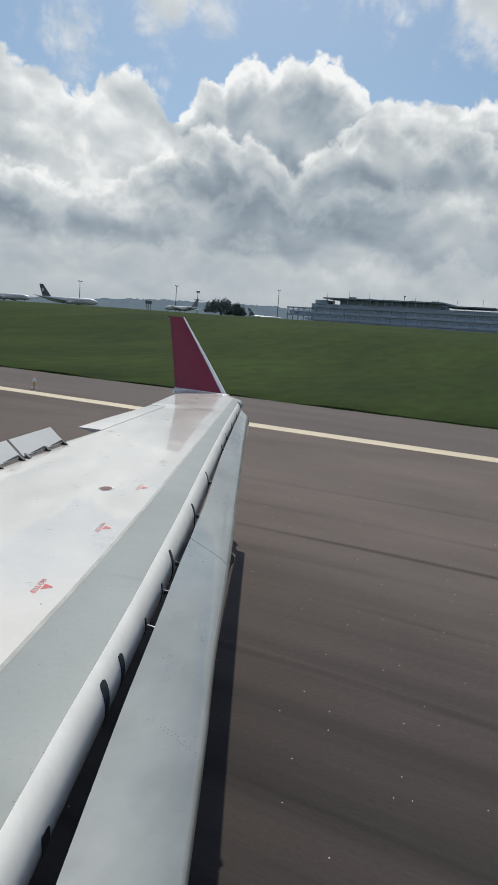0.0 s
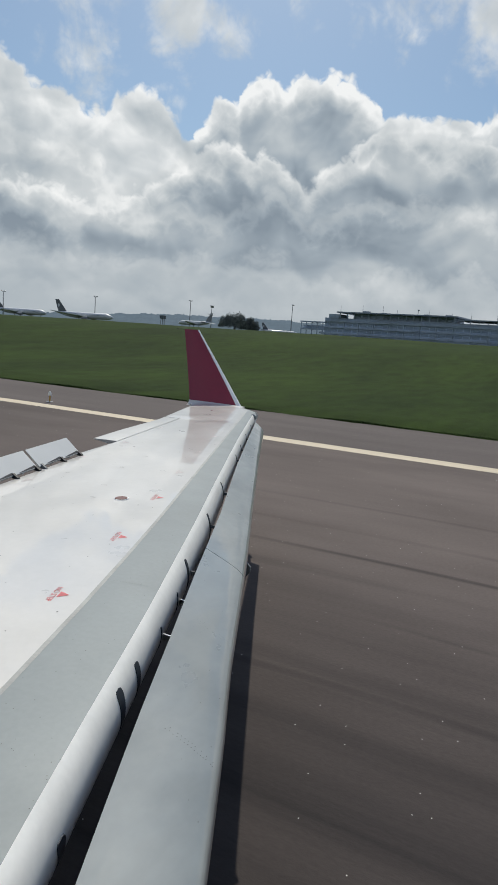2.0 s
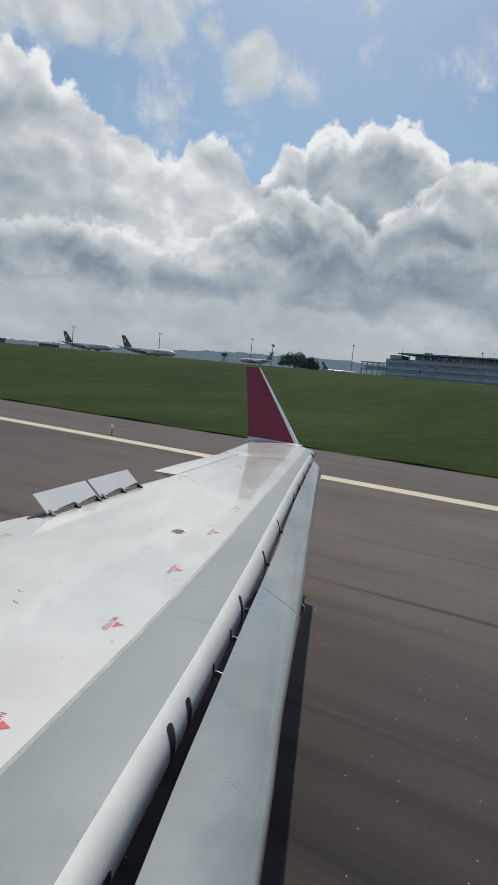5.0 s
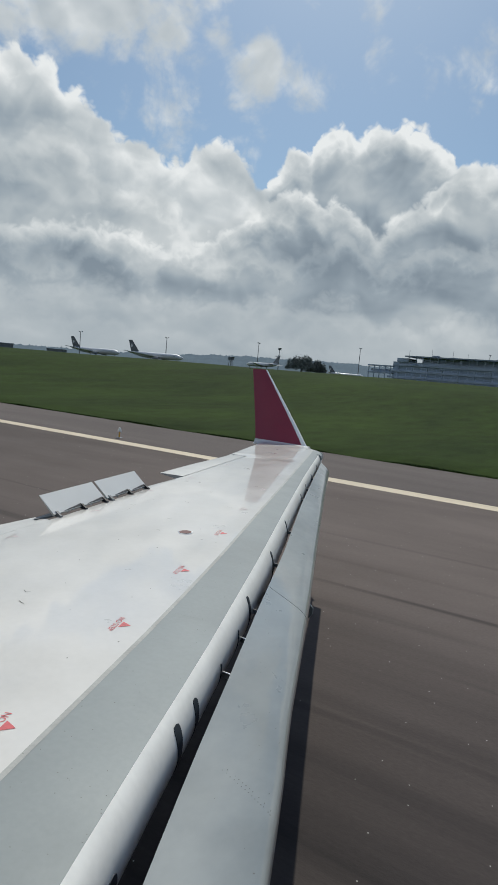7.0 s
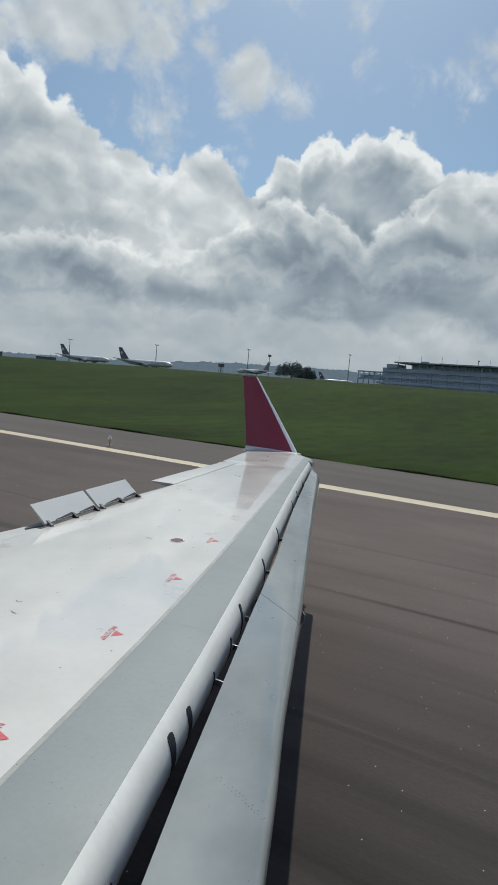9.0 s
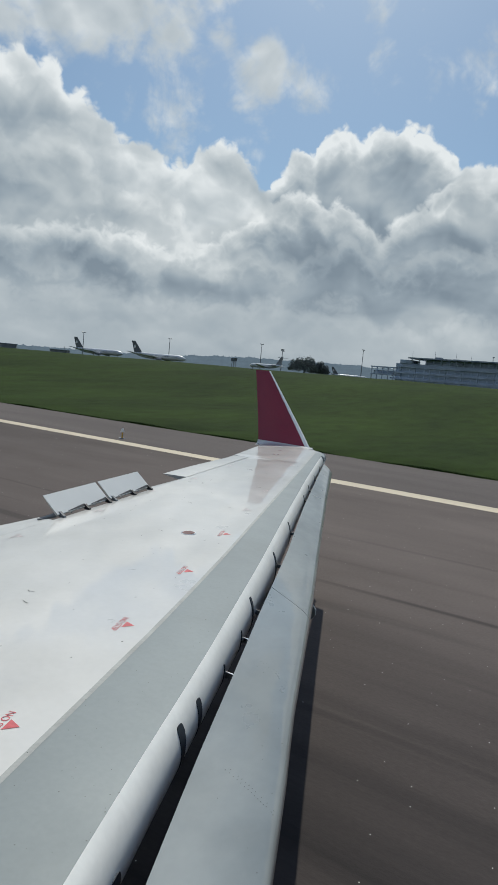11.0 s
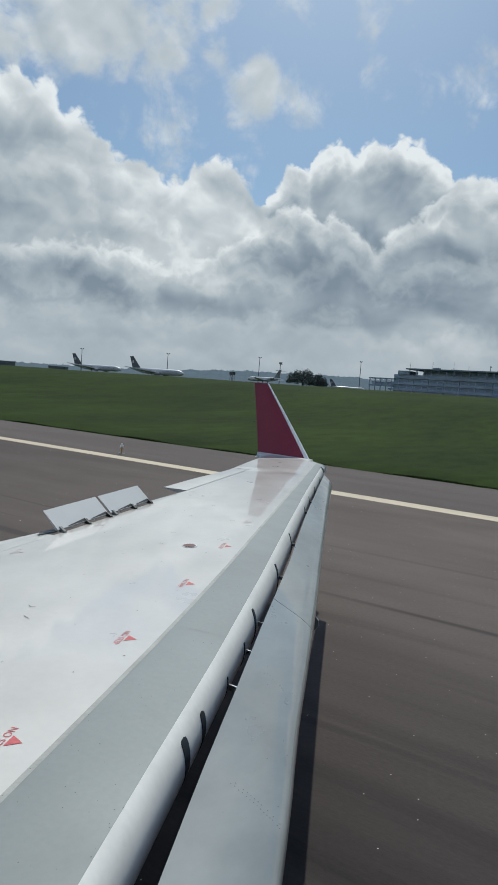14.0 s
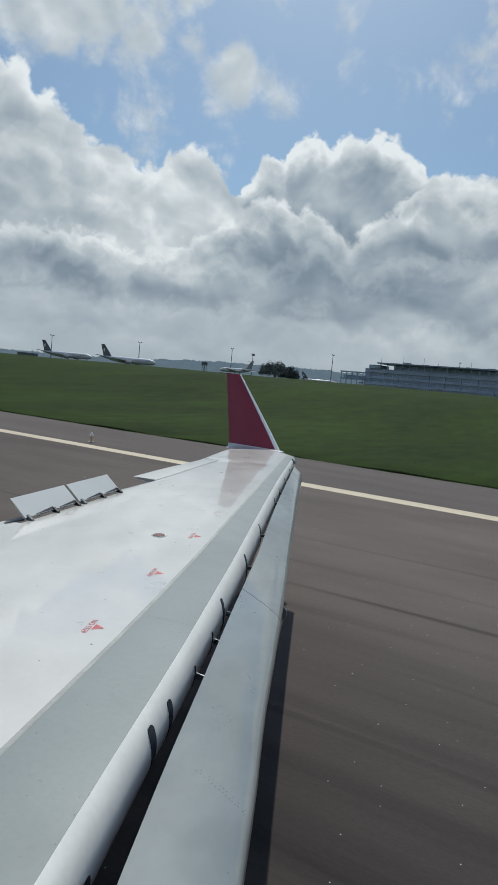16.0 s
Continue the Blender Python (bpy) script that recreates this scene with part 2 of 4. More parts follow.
def asphalt_material():
    """Worn grooved runway: long tyre-rubber streaks along X, broad grey patches, fine stone grain."""
    m = bpy.data.materials.new("runway_asphalt")
    m.use_nodes = True
    nt = m.node_tree
    N, L = nt.nodes.new, nt.links.new
    p = nt.nodes["Principled BSDF"]
    tc = N("ShaderNodeTexCoord")

    def noise_tex(stretch, sc, detail=4.0, rg=0.5):
        mp = N("ShaderNodeMapping")
        mp.inputs["Scale"].default_value = stretch
        L(tc.outputs["Object"], mp.inputs[0])
        n = N("ShaderNodeTexNoise")
        n.inputs["Scale"].default_value, n.inputs["Detail"].default_value, n.inputs["Roughness"].default_value = sc, detail, rg
        L(mp.outputs[0], n.inputs["Vector"])
        return n.outputs["Fac"]

    def rng(v, a, b, c, d):
        r = N("ShaderNodeMapRange")
        L(v, r.inputs[0])
        for i, x in enumerate((a, b, c, d)):
            r.inputs[i + 1].default_value = x
        return r.outputs[0]

    def mul(a, b):
        n = N("ShaderNodeMath")
        n.operation = "MULTIPLY"
        L(a, n.inputs[0])
        if isinstance(b, float):
            n.inputs[1].default_value = b
        else:
            L(b, n.inputs[1])
        return n.outputs[0]

    sep = N("ShaderNodeSeparateXYZ")
    L(tc.outputs["Object"], sep.inputs[0])
    # rubber lies where wheels touch down, towards the middle of the runway
    zone = rng(sep.outputs[1], 4.2, 11.0, 1.0, 0.0)
    streak = rng(noise_tex((0.03, 1.0, 1.0), 1.5, 5.0, 0.62), 0.40, 0.64, 0.0, 1.0)
    film = mul(rng(streak, 0.0, 1.0, 0.74, 1.0), zone)
    # single tyre tracks that wander a little along the runway
    sway = N("ShaderNodeMath")
    sway.operation = "ADD"
    L(sep.outputs[1], sway.inputs[0])
    L(rng(noise_tex((0.035, 0.02, 1), 1.0, 2.0, 0.5), 0.0, 1.0, -0.9, 0.9), sway.inputs[1])
    tracks = N("ShaderNodeValToRGB")
    cr = tracks.color_ramp
    stops = [(0.0, 0)]
    for y0, half, depth in TYRE_TRACKS:
        stops += [(y0 - half, 0), (y0 - half * 0.4, depth), (y0 + half * 0.4, depth), (y0 + half, 0)]
    while len(cr.elements) < len(stops):
        cr.elements.new(1.0)
    for e, (y0, v) in zip(cr.elements, stops):
        e.position = y0 / 16
    for e, (y0, v) in zip(cr.elements, stops):
        e.color = (v, v, v, 1)
    L(mul(sway.outputs[0], 1 / 16), tracks.inputs[0])
    worn = mul(tracks.outputs[0], rng(noise_tex((0.05, 0.6, 1), 1.3, 4.0, 0.6), 0.36, 0.62, 0.15, 1.0))
    both = N("ShaderNodeMath")
    both.operation = "MAXIMUM"
    L(film, both.inputs[0])
    L(worn, both.inputs[1])
    # darker stretch behind, painted for asphalt seen further from the sun's bearing
    aft_dimming = N("ShaderNodeMath")
    aft_dimming.operation = "MAXIMUM"
    L(both.outputs[0], aft_dimming.inputs[0])
    L(mul(rng(sep.outputs[0], -8.0, -26.0, 0.0, 0.50), rng(noise_tex((0.1, 0.5, 1), 0.5, 3.0, 0.5), 0.3, 0.7, 0.7, 1.0)), aft_dimming.inputs[1])
    # from here on this mask holds the painted dimming as well as rubber
    rubber = aft_dimming.outputs[0]
    patch = rng(noise_tex((0.45, 1, 1), 0.40, 5.0, 0.55), 0.3, 0.7, 0.84, 1.14)
    faint = rng(noise_tex((0.05, 1.0, 1.0), 2.4, 4.0, 0.5), 0.3, 0.7, 0.97, 1.03)
    grain = rng(noise_tex((0.4, 1, 1), 38.0, 3.0, 0.6), 0.3, 0.7, 0.91, 1.09)
    col = N("ShaderNodeMix")
    col.data_type = "RGBA"
    col.inputs[6].default_value, col.inputs[7].default_value = (0.127, 0.107, 0.099, 1), (0.0258, 0.0232, 0.0238, 1)
    L(mul(rubber, 0.97), col.inputs[0])
    hs = N("ShaderNodeHueSaturation")
    L(mul(mul(patch, faint), grain), hs.inputs["Value"])
    L(col.outputs[2], hs.inputs["Color"])
    # pale dots painted for small glints off the stone
    glints = N("ShaderNodeTexVoronoi")
    glints.voronoi_dimensions = "2D"
    glints.inputs["Scale"].default_value = 1.7
    L(tc.outputs["Object"], glints.inputs["Vector"])
    pale = N("ShaderNodeMix")
    pale.data_type = "RGBA"
    L(rng(glints.outputs["Distance"], 0.004, 0.0105, 1.0, 0.0), pale.inputs[0])
    L(hs.outputs[0], pale.inputs[6])
    pale.inputs[7].default_value = (0.80, 0.79, 0.76, 1)
    L(pale.outputs[2], p.inputs["Base Color"])
    L(rng(rubber, 0, 1, 0.95, 0.85), p.inputs["Roughness"])
    p.inputs["Specular IOR Level"].default_value = 0.10
    b = N("ShaderNodeBump")
    b.inputs["Strength"].default_value, b.inputs["Distance"].default_value = 0.35, 0.005
    L(noise_tex((1, 1, 1), 70.0, 3.0), b.inputs["Height"])
    L(b.outputs[0], p.inputs["Normal"])
    return m


WHITE = material("white_aircraft_paint", (0.60, 0.588, 0.562), 0.34, coat=0.85, coat_rough=0.03, vary=0.06, scale=1.3, fine=0.02, fine_scale=25,
                 tint=(0.525, 0.512, 0.482), bump=0.0004, bump_scale=2.2, rough_vary=0.07)
GREY = material("grey_aircraft_paint", (0.240, 0.268, 0.272), 0.5, coat=0.08, spec=0.25, vary=0.13, scale=1.1, fine=0.03, fine_scale=40,
                bump=0.0005, bump_scale=3.0, rough_vary=0.06)
NOSE = material("nose_pale_paint", (0.88, 0.872, 0.825), 0.40, coat=0.2, vary=0.08, scale=3.0, fine=0.03, fine_scale=30, rough_vary=0.06)
# mottling in the slat colour also stands for blotchy cloud reflections
SLAT = material("slat_grey_paint", (0.252, 0.272, 0.268), 0.36, coat=0.8, coat_rough=0.05, coat_bump=True, vary=0.26, scale=2.2, stretch=(1, 0.5, 1), fine=0.04,
                fine_scale=18, bump=0.006, bump_scale=2.6, rough_vary=0.1)
METAL = material("bare_aluminium", (0.72, 0.73, 0.74), 0.3, 1.0, vary=0.1, scale=6, fine=0.03, rough_vary=0.08)
POLISHED = material("brushed_bright_metal", (0.95, 0.94, 0.90), 0.40, 0.25, coat=0.3, vary=0.04, scale=5, rough_vary=0.04)
DARK = material("black_parts_and_shade", (0.012, 0.014, 0.018), 0.6, vary=0.3, scale=9)
BAY = material("bay_primer_and_gap_grey", (0.15, 0.165, 0.175), 0.6, vary=0.3, scale=9, fine=0.1)
RED = material("wine_red_paint", (0.24, 0.015, 0.040), 0.35, coat=0.22, vary=0.12, scale=2.0, fine=0.03, fine_scale=30, rough_vary=0.05)
STENCIL = material("red_stencil_paint", (0.56, 0.085, 0.10), 0.5, vary=0.25, scale=30, fine=0.1)
SEALANT = material("grey_sealant", (0.345, 0.352, 0.338), 0.6, vary=0.25, scale=5, fine=0.08)
SLOT = material("slot_shade", (0.022, 0.031, 0.042), 0.6, vary=0.3, scale=9)
GAP_SHADE = material("gap_shade_navy", (0.018, 0.030, 0.052), 0.5, vary=0.3, scale=4, fine=0.1)
SEAM = material("painted_seam", (0.218, 0.243, 0.248), 0.6, vary=0.3, scale=9)
GRIME = material("grime_streak", (0.07, 0.07, 0.07), 0.6, vary=0.3, scale=15)
ASPHALT = asphalt_material()
SHOULDER = material("shoulder_asphalt", (0.118, 0.102, 0.097), 0.92, spec=0.12, vary=0.18, scale=0.5, stretch=(0.2, 1, 1), fine=0.12,
                    fine_scale=30, bump=0.004, bump_scale=60)
LINE = material("runway_line_paint", (0.52, 0.445, 0.32), 0.7, vary=0.16, scale=1.2, stretch=(0.25, 2, 1), fine=0.08, fine_scale=25, bump=0.002)
GRASS = material("mown_grass", (0.0262, 0.0462, 0.0068), 0.9, spec=0.05, vary=0.35, scale=0.10, stretch=(1, 0.35, 1), fine=0.22, fine_scale=0.9,
                 tint=(0.0150, 0.0285, 0.0050), bump=0.05, bump_scale=9)
BLADES = material("long_grass_blades", (0.040, 0.066, 0.018), 0.8, spec=0.1, vary=0.4, scale=0.8, fine=0.2, fine_scale=5)
TYRE = material("tyre_rubber", (0.02, 0.02, 0.02), 0.8, vary=0.3, scale=9)


# ---- mesh helpers ----
def part(name, bm, mat, parent=None, label="", smooth=False):
    """Link a bmesh as one mesh object, under parent where one is given."""
    me = bpy.data.meshes.new(name)
    bmesh.ops.recalc_face_normals(bm, faces=bm.faces)
    if smooth:
        for f in bm.faces:
            f.smooth = True
    bm.to_mesh(me)
    bm.free()
    if smooth:
        me.set_sharp_from_angle(angle=radians(38))
    me.materials.append(mat)
    ob = new(name, me)
    ob.parent = parent
    return tagged(ob, label) if label else ob


def thing(name, label, category, group="", kind="", at=(0, 0, 0), turn=0.0):
    ob = new(name)
    ob.empty_display_size = 0.3
    ob.matrix_world = pose(*at, 0, 0, turn)
    return tagged(ob, label, category, group, kind)


def loft(rings, closed=True, caps=True):
    """A skin over rings of equally many points."""
    bm = bmesh.new()
    vs = [[bm.verts.new(p) for p in r] for r in rings]
    n = len(rings[0])
    for a, b in zip(vs, vs[1:]):
        for i in range(n if closed else n - 1):
            j = (i + 1) % n
            bm.faces.new((a[i], a[j], b[j], b[i]))
    if caps and closed:
        bm.faces.new([bm.verts.new(q) for q in rings[0]])
        bm.faces.new([bm.verts.new(q) for q in reversed(rings[-1])])
    return bm


def box(bm, size, at=(0, 0, 0), m=None, bevel=0.0):
    """Add a box of the given size, centred at `at`, to bm."""
    r = bmesh.ops.create_cube(bm, size=1.0, matrix=Matrix.Translation(at) @ (m or Matrix()) @ Matrix.Diagonal((*size, 1)))
    if bevel:
        edges = {e for v in r["verts"] for e in v.link_edges}
        bmesh.ops.bevel(bm, geom=list(edges), offset=bevel, segments=2, affect="EDGES", profile=0.5)
    return bm


def tube(bm, a, b, r0, r1=None, seg=8):
    """Add a tapered tube from a to b."""
    a, b = Vector(a), Vector(b)
    q = (b - a).to_track_quat("Z", "Y").to_matrix().to_4x4()
    bmesh.ops.create_cone(bm, cap_ends=True, segments=seg, radius1=r0, radius2=r0 if r1 is None else r1, depth=(b - a).length,
                          matrix=Matrix.Translation((a + b) / 2) @ q)
    return bm


def along(table, y):
    return float(np.interp(y, [p[0] for p in table], [p[1] for p in table]))


# ---- the ground ----
LINE_Y, EDGE_Y = 20.75, 28.43


def field_height(x, y):
    """Height of the open field: level by the runway, a long low rise, then the higher apron."""
    if y < EDGE_Y:
        return 0.0
    d = y - EDGE_Y
    rise = 4.8 * (1 / (1 + math.exp(-(d - 52) / 13)) - 1 / (1 + math.exp(52 / 13)))
    apron = min(1.0, max(0.0, (d - 115) / 160))
    rise += 3.2 * apron * apron * (3 - 2 * apron)
    return rise + 0.14 * math.sin(x * 0.045 + 0.4 * math.sin(y * 0.05)) * min(1, d / 25) + 0.10 * math.sin(x * 0.17 + 1.0) * min(1, d / 40)


def build_ground():
    xs = [-3500, -2400, -1600, -1100] + list(np.arange(-800, 321, 16.0)) + [420, 600, 900, 1500, 2400, 3500]
    ys = [-3500, -1500, -600, -200, -60, EDGE_Y - 0.25] + list(np.arange(EDGE_Y + 0.02, 230, 5.0)) + [300, 400, 600, 900, 1400, 2200, 3500]
    bm = bmesh.new()
    grid = [[bm.verts.new((x, y, field_height(x, y) - (0.10 if y < EDGE_Y else 0.0))) for x in xs] for y in ys]
    for r0, r1 in zip(grid, grid[1:]):
        for i in range(len(xs) - 1):
            bm.faces.new((r0[i], r0[i + 1], r1[i + 1], r1[i]))
    tagged(part("ground", bm, GRASS, smooth=True), "wide green mown grass field beside the runway", "grass field", kind="structure")
    # paved strip, slightly above the soil
    bm = bmesh.new()
    box(bm, (4200, 20.0 + LINE_Y + 0.43, 0.12), (0, (LINE_Y + 0.43 - 20.0) / 2, -0.06))
    tagged(part("road", bm, ASPHALT), "dark grey worn asphalt runway with tyre rubber streaks", "runway", kind="structure")
    rnd = random.Random(4)
    bm = bmesh.new()
    x = -300.0
    inner = LINE_Y + 0.43
    edge = []
    while x < 130:
        edge.append((x, EDGE_Y + rnd.uniform(-0.09, 0.07) + 0.10 * math.sin(x * 0.31)))
        x += rnd.uniform(0.25, 0.6)
    edge = [(-2100, EDGE_Y)] + edge + [(2100, EDGE_Y)]
    top = [bm.verts.new((a, b, 0.004)) for a, b in edge]
    low = [bm.verts.new((a, inner, 0.004)) for a, b in edge]
    under = [bm.verts.new((a, b, -0.12)) for a, b in edge]
    for i in range(len(edge) - 1):
        bm.faces.new((low[i], low[i + 1], top[i + 1], top[i]))
        bm.faces.new((top[i], top[i + 1], under[i + 1], under[i]))
    tagged(part("pavement", bm, SHOULDER), "paler grey asphalt shoulder along the runway edge", "runway shoulder", kind="structure")


def painted(name, x0, x1, y0, y1, label):
    """A painted bar on the runway, with a ragged worn rim."""
    rnd = random.Random(int(abs(x0) * 7 + abs(y0) * 13))
    bm = bmesh.new()
    n = max(2, min(400, int((x1 - x0) / 0.7)))
    rows = [(x0 + (x1 - x0) * i / n, y0 + rnd.uniform(-0.012, 0.012), y1 + rnd.uniform(-0.012, 0.012)) for i in range(n + 1)]
    a = [bm.verts.new((x, p, 0.005)) for x, p, q in rows]
    b = [bm.verts.new((x, q, 0.005)) for x, p, q in rows]
    for i in range(n):
        bm.faces.new((a[i], a[i + 1], b[i + 1], b[i]))
    return tagged(part(name, bm, LINE), label, "runway marking", kind="structure")


def build_fringe():
    """Longer unmown grass along the edge of the pavement."""
    rnd = random.Random(9)
    verts, faces = [], []
    for k in range(26000):
        x = rnd.uniform(-75, 12)
        y = EDGE_Y + 0.02 + abs(rnd.gauss(0, 1)) * 0.22
        z = field_height(x, max(y, EDGE_Y + 0.03)) - 0.02
        h = rnd.uniform(0.05, 0.13) * (0.7 + 0.5 * math.sin(x * 0.9) * math.sin(x * 0.23 + 1))
        a = rnd.uniform(0, math.pi)
        w, lean = rnd.uniform(0.012, 0.03), rnd.gauss(0, 0.05)
        c, s = math.cos(a) * w, math.sin(a) * w
        i = len(verts)
        verts += [(x - c, y - s, z), (x + c, y + s, z), (x + lean, y + rnd.gauss(0, 0.04), z + h)]
        faces.append((i, i + 1, i + 2))
    me = bpy.data.meshes.new("long_grass")
    me.from_pydata(verts, [], faces)
    me.materials.append(BLADES)
    tagged(new("long_grass", me), "fringe of longer green grass along the pavement", "grass", kind="stuff")


build_ground()
build_fringe()
# touchdown bars on the stretch already passed
for gy in (3.4, 6.2, 9.0):
    painted("trim", -210, -187, gy, gy + 1.8, "cream white painted touchdown bar")
painted("trim", -900, 900, LINE_Y - 0.42, LINE_Y + 0.42, "cream white painted runway edge line")

# ---- the aircraft ----
TOP_A, TOP_X, TOP_Y = 2.018, 0.0333, 0.0324
# half depth and half height of the rounded nose along the span
NOSE_A = [(2.6, 0.155), (4.6, 0.21)]
NOSE_B = [(2.6, 0.205), (4.6, 0.30)]
# plan of the wing: (Y, X) along the span
SKIN_FRONT = [(-0.1, -1.22), (1.343, -1.729), (2.132, -2.008), (2.775, -2.242), (3.868, -2.664), (5.384, -3.276), (7.406, -4.091), (9.71, -5.024), (10.35, -5.29)]
NOSE_TOP = [(-0.1, -0.69), (1.16, -1.227), (1.773, -1.48), (2.499, -1.773), (4.025, -2.425), (5.517, -3.082), (7.722, -4.039), (9.586, -4.819), (10.35, -5.13)]
SLAT_BACK = [(0.2, -0.58), (1.391, -1.128), (1.95, -1.383), (2.605, -1.669), (3.439, -2.038), (4.695, -2.576), (6.517, -3.409), (9.061, -4.513), (9.95, -4.895)]
SLAT_FRONT = [(0.2, -0.185), (1.787, -0.921), (2.236, -1.13), (2.769, -1.394), (3.471, -1.713), (4.301, -2.095), (5.607, -2.712), (7.998, -3.833), (9.965, -4.735)]
SKIN_BACK = [(-0.1, -3.90), (2.2, -4.10), (3.87, -4.44), (5.54, -4.83), (6.40, -5.06), (8.70, -5.618), (8.72, -5.925), (9.93, -6.31), (10.35, -6.43)]
TRAILING = [(-0.1, -4.78), (3.4, -4.58), (3.79, -4.62), (5.53, -4.93), (6.42, -5.09)]


def skin(x, y, off=0.0):
    return Vector((x, y, TOP_A + TOP_X * x + TOP_Y * y + off))


def top_off(x, y):
    """Height of the white skin over the wing's mean plane."""
    b, f = along(SKIN_BACK, y), along(SKIN_FRONT, y)
    return 0.012 * math.sin(math.pi * min(1, max(0, (x - b) / (f - b)))) - 0.004


def slat_curve(t, f, s, u):
    """Upper side of a slat: gently sloped, then rolled over at the front."""
    a = Vector((t.x + (f.x - t.x) * 0.50, t.y - 0.066))
    b = Vector((f.x - 0.006 * s, f.y + 0.055))
    v = 1 - u
    return v ** 3 * t + 3 * v * v * u * a + 3 * v * u * u * b + u ** 3 * f


def build_wing(plane):
    ys = sorted(set([-0.1, 0.4, 0.9, 8.70, 8.72, 10.35] + [round(1.3 + 0.45 * i, 3) for i in range(20)]))

    def size(y):
        return 1.0 - 0.052 * max(0, y)

    rings, panel, nose, lower = [], [], [], []
    for y in ys:
        f, b, n, s = along(SKIN_FRONT, y), along(SKIN_BACK, y), along(NOSE_TOP, y), size(y)
        up = [skin(b + (f - b) * i / 12, y, 0.012 * math.sin(math.pi * i / 12) - 0.004) for i in range(13)]
        rings.append(up)
        panel.append([skin(f + (n - f) * i / 4, y, -0.004 - 0.026 * (i / 4) ** 1.6) for i in range(5)])
        arc = [skin(n + along(NOSE_A, y) * s * (math.sin(u) - math.sin(0.5)), y, -0.030 - along(NOSE_B, y) * s * (math.cos(0.5) - math.cos(u))) for u in [0.5 + 2.25 * k / 14 for k in range(15)]]
        nose.append(arc)
        last = arc[-1]
        lower.append([last, skin(f, y, -0.44 * s), skin((f + b) / 2, y, -0.40 * s), skin(b + 0.02, y, -0.05), skin(b, y, -0.012)])
    wing = plane
    part("upper_skin", loft(rings, False), WHITE, wing, "glossy white upper wing skin", True)
    for y0, y1 in ((-0.1, 3.79), (5.53, 6.42)):
        flat = []
        for k in range(7):
            y = y0 + (y1 - y0) * k / 6
            a, b = along(SKIN_BACK, y) - 0.002, along(TRAILING, y)
            flat.append([skin(a, y, -0.004), skin((a + b) / 2, y, -0.007), skin(b, y, -0.012), skin(b, y, -0.02), skin(a, y, -0.09)])
        part("trailing_panel", loft(flat), WHITE, wing, "white fixed trailing edge panel")
    part("leading_edge_panel", loft(panel, False), GREY, wing, "pale grey panel behind the leading edge", True)
    part("wing_nose", loft(nose, False), NOSE, wing, "rounded grey fixed leading edge", True)
    part("lower_skin", loft(lower, False), GREY, wing, "grey underside of the wing", True)

    def slat(y0, y1, name):
        st = [y0 + (y1 - y0) * i / 14 for i in range(15)]
        rr = []
        for y in st:
            s = size(y)
            t, f = Vector((along(SLAT_BACK, y), -0.14)), Vector((along(SLAT_FRONT, y), -0.31))
            pts = [slat_curve(t, f, s, k / 18) for k in range(19)]
            pts += [Vector((f.x + 0.004 * s, -0.31 - 0.045 * s)), Vector((f.x - 0.03 * s, -0.31 - 0.085 * s)), Vector((f.x - 0.26 * s, -0.31 - 0.12 * s)),
                    Vector((f.x - 0.16 * s, -0.31)), Vector((f.x - 0.20 * s, -0.23)), t + Vector((0.03, -0.022)), t + Vector((0, -0.008))]
            rr.append([skin(p.x, y, p.y) for p in pts])
        bm = loft(rr)
        # dark navy sheet added behind the slat; its colour paints the gap's shade
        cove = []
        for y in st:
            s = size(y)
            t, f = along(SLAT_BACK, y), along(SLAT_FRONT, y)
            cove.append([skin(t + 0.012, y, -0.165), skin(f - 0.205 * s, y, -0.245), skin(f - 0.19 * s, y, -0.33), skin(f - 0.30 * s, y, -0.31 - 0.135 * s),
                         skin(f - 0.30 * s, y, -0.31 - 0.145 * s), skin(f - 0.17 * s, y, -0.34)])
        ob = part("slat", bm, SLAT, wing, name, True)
        part("cove_panel", loft(cove), GAP_SHADE, ob, "added dark navy sheet painting shade in the slat gap")
        return ob

    slat(0.2, 3.893, "inboard slat, extended, worn pale grey")
    slat(3.90, 9.93, "outboard slat, extended, worn pale grey")


aircraft = thing("aircraft", "white jet airliner with wine red winglet and raised spoilers", "aircraft")
build_wing(aircraft)


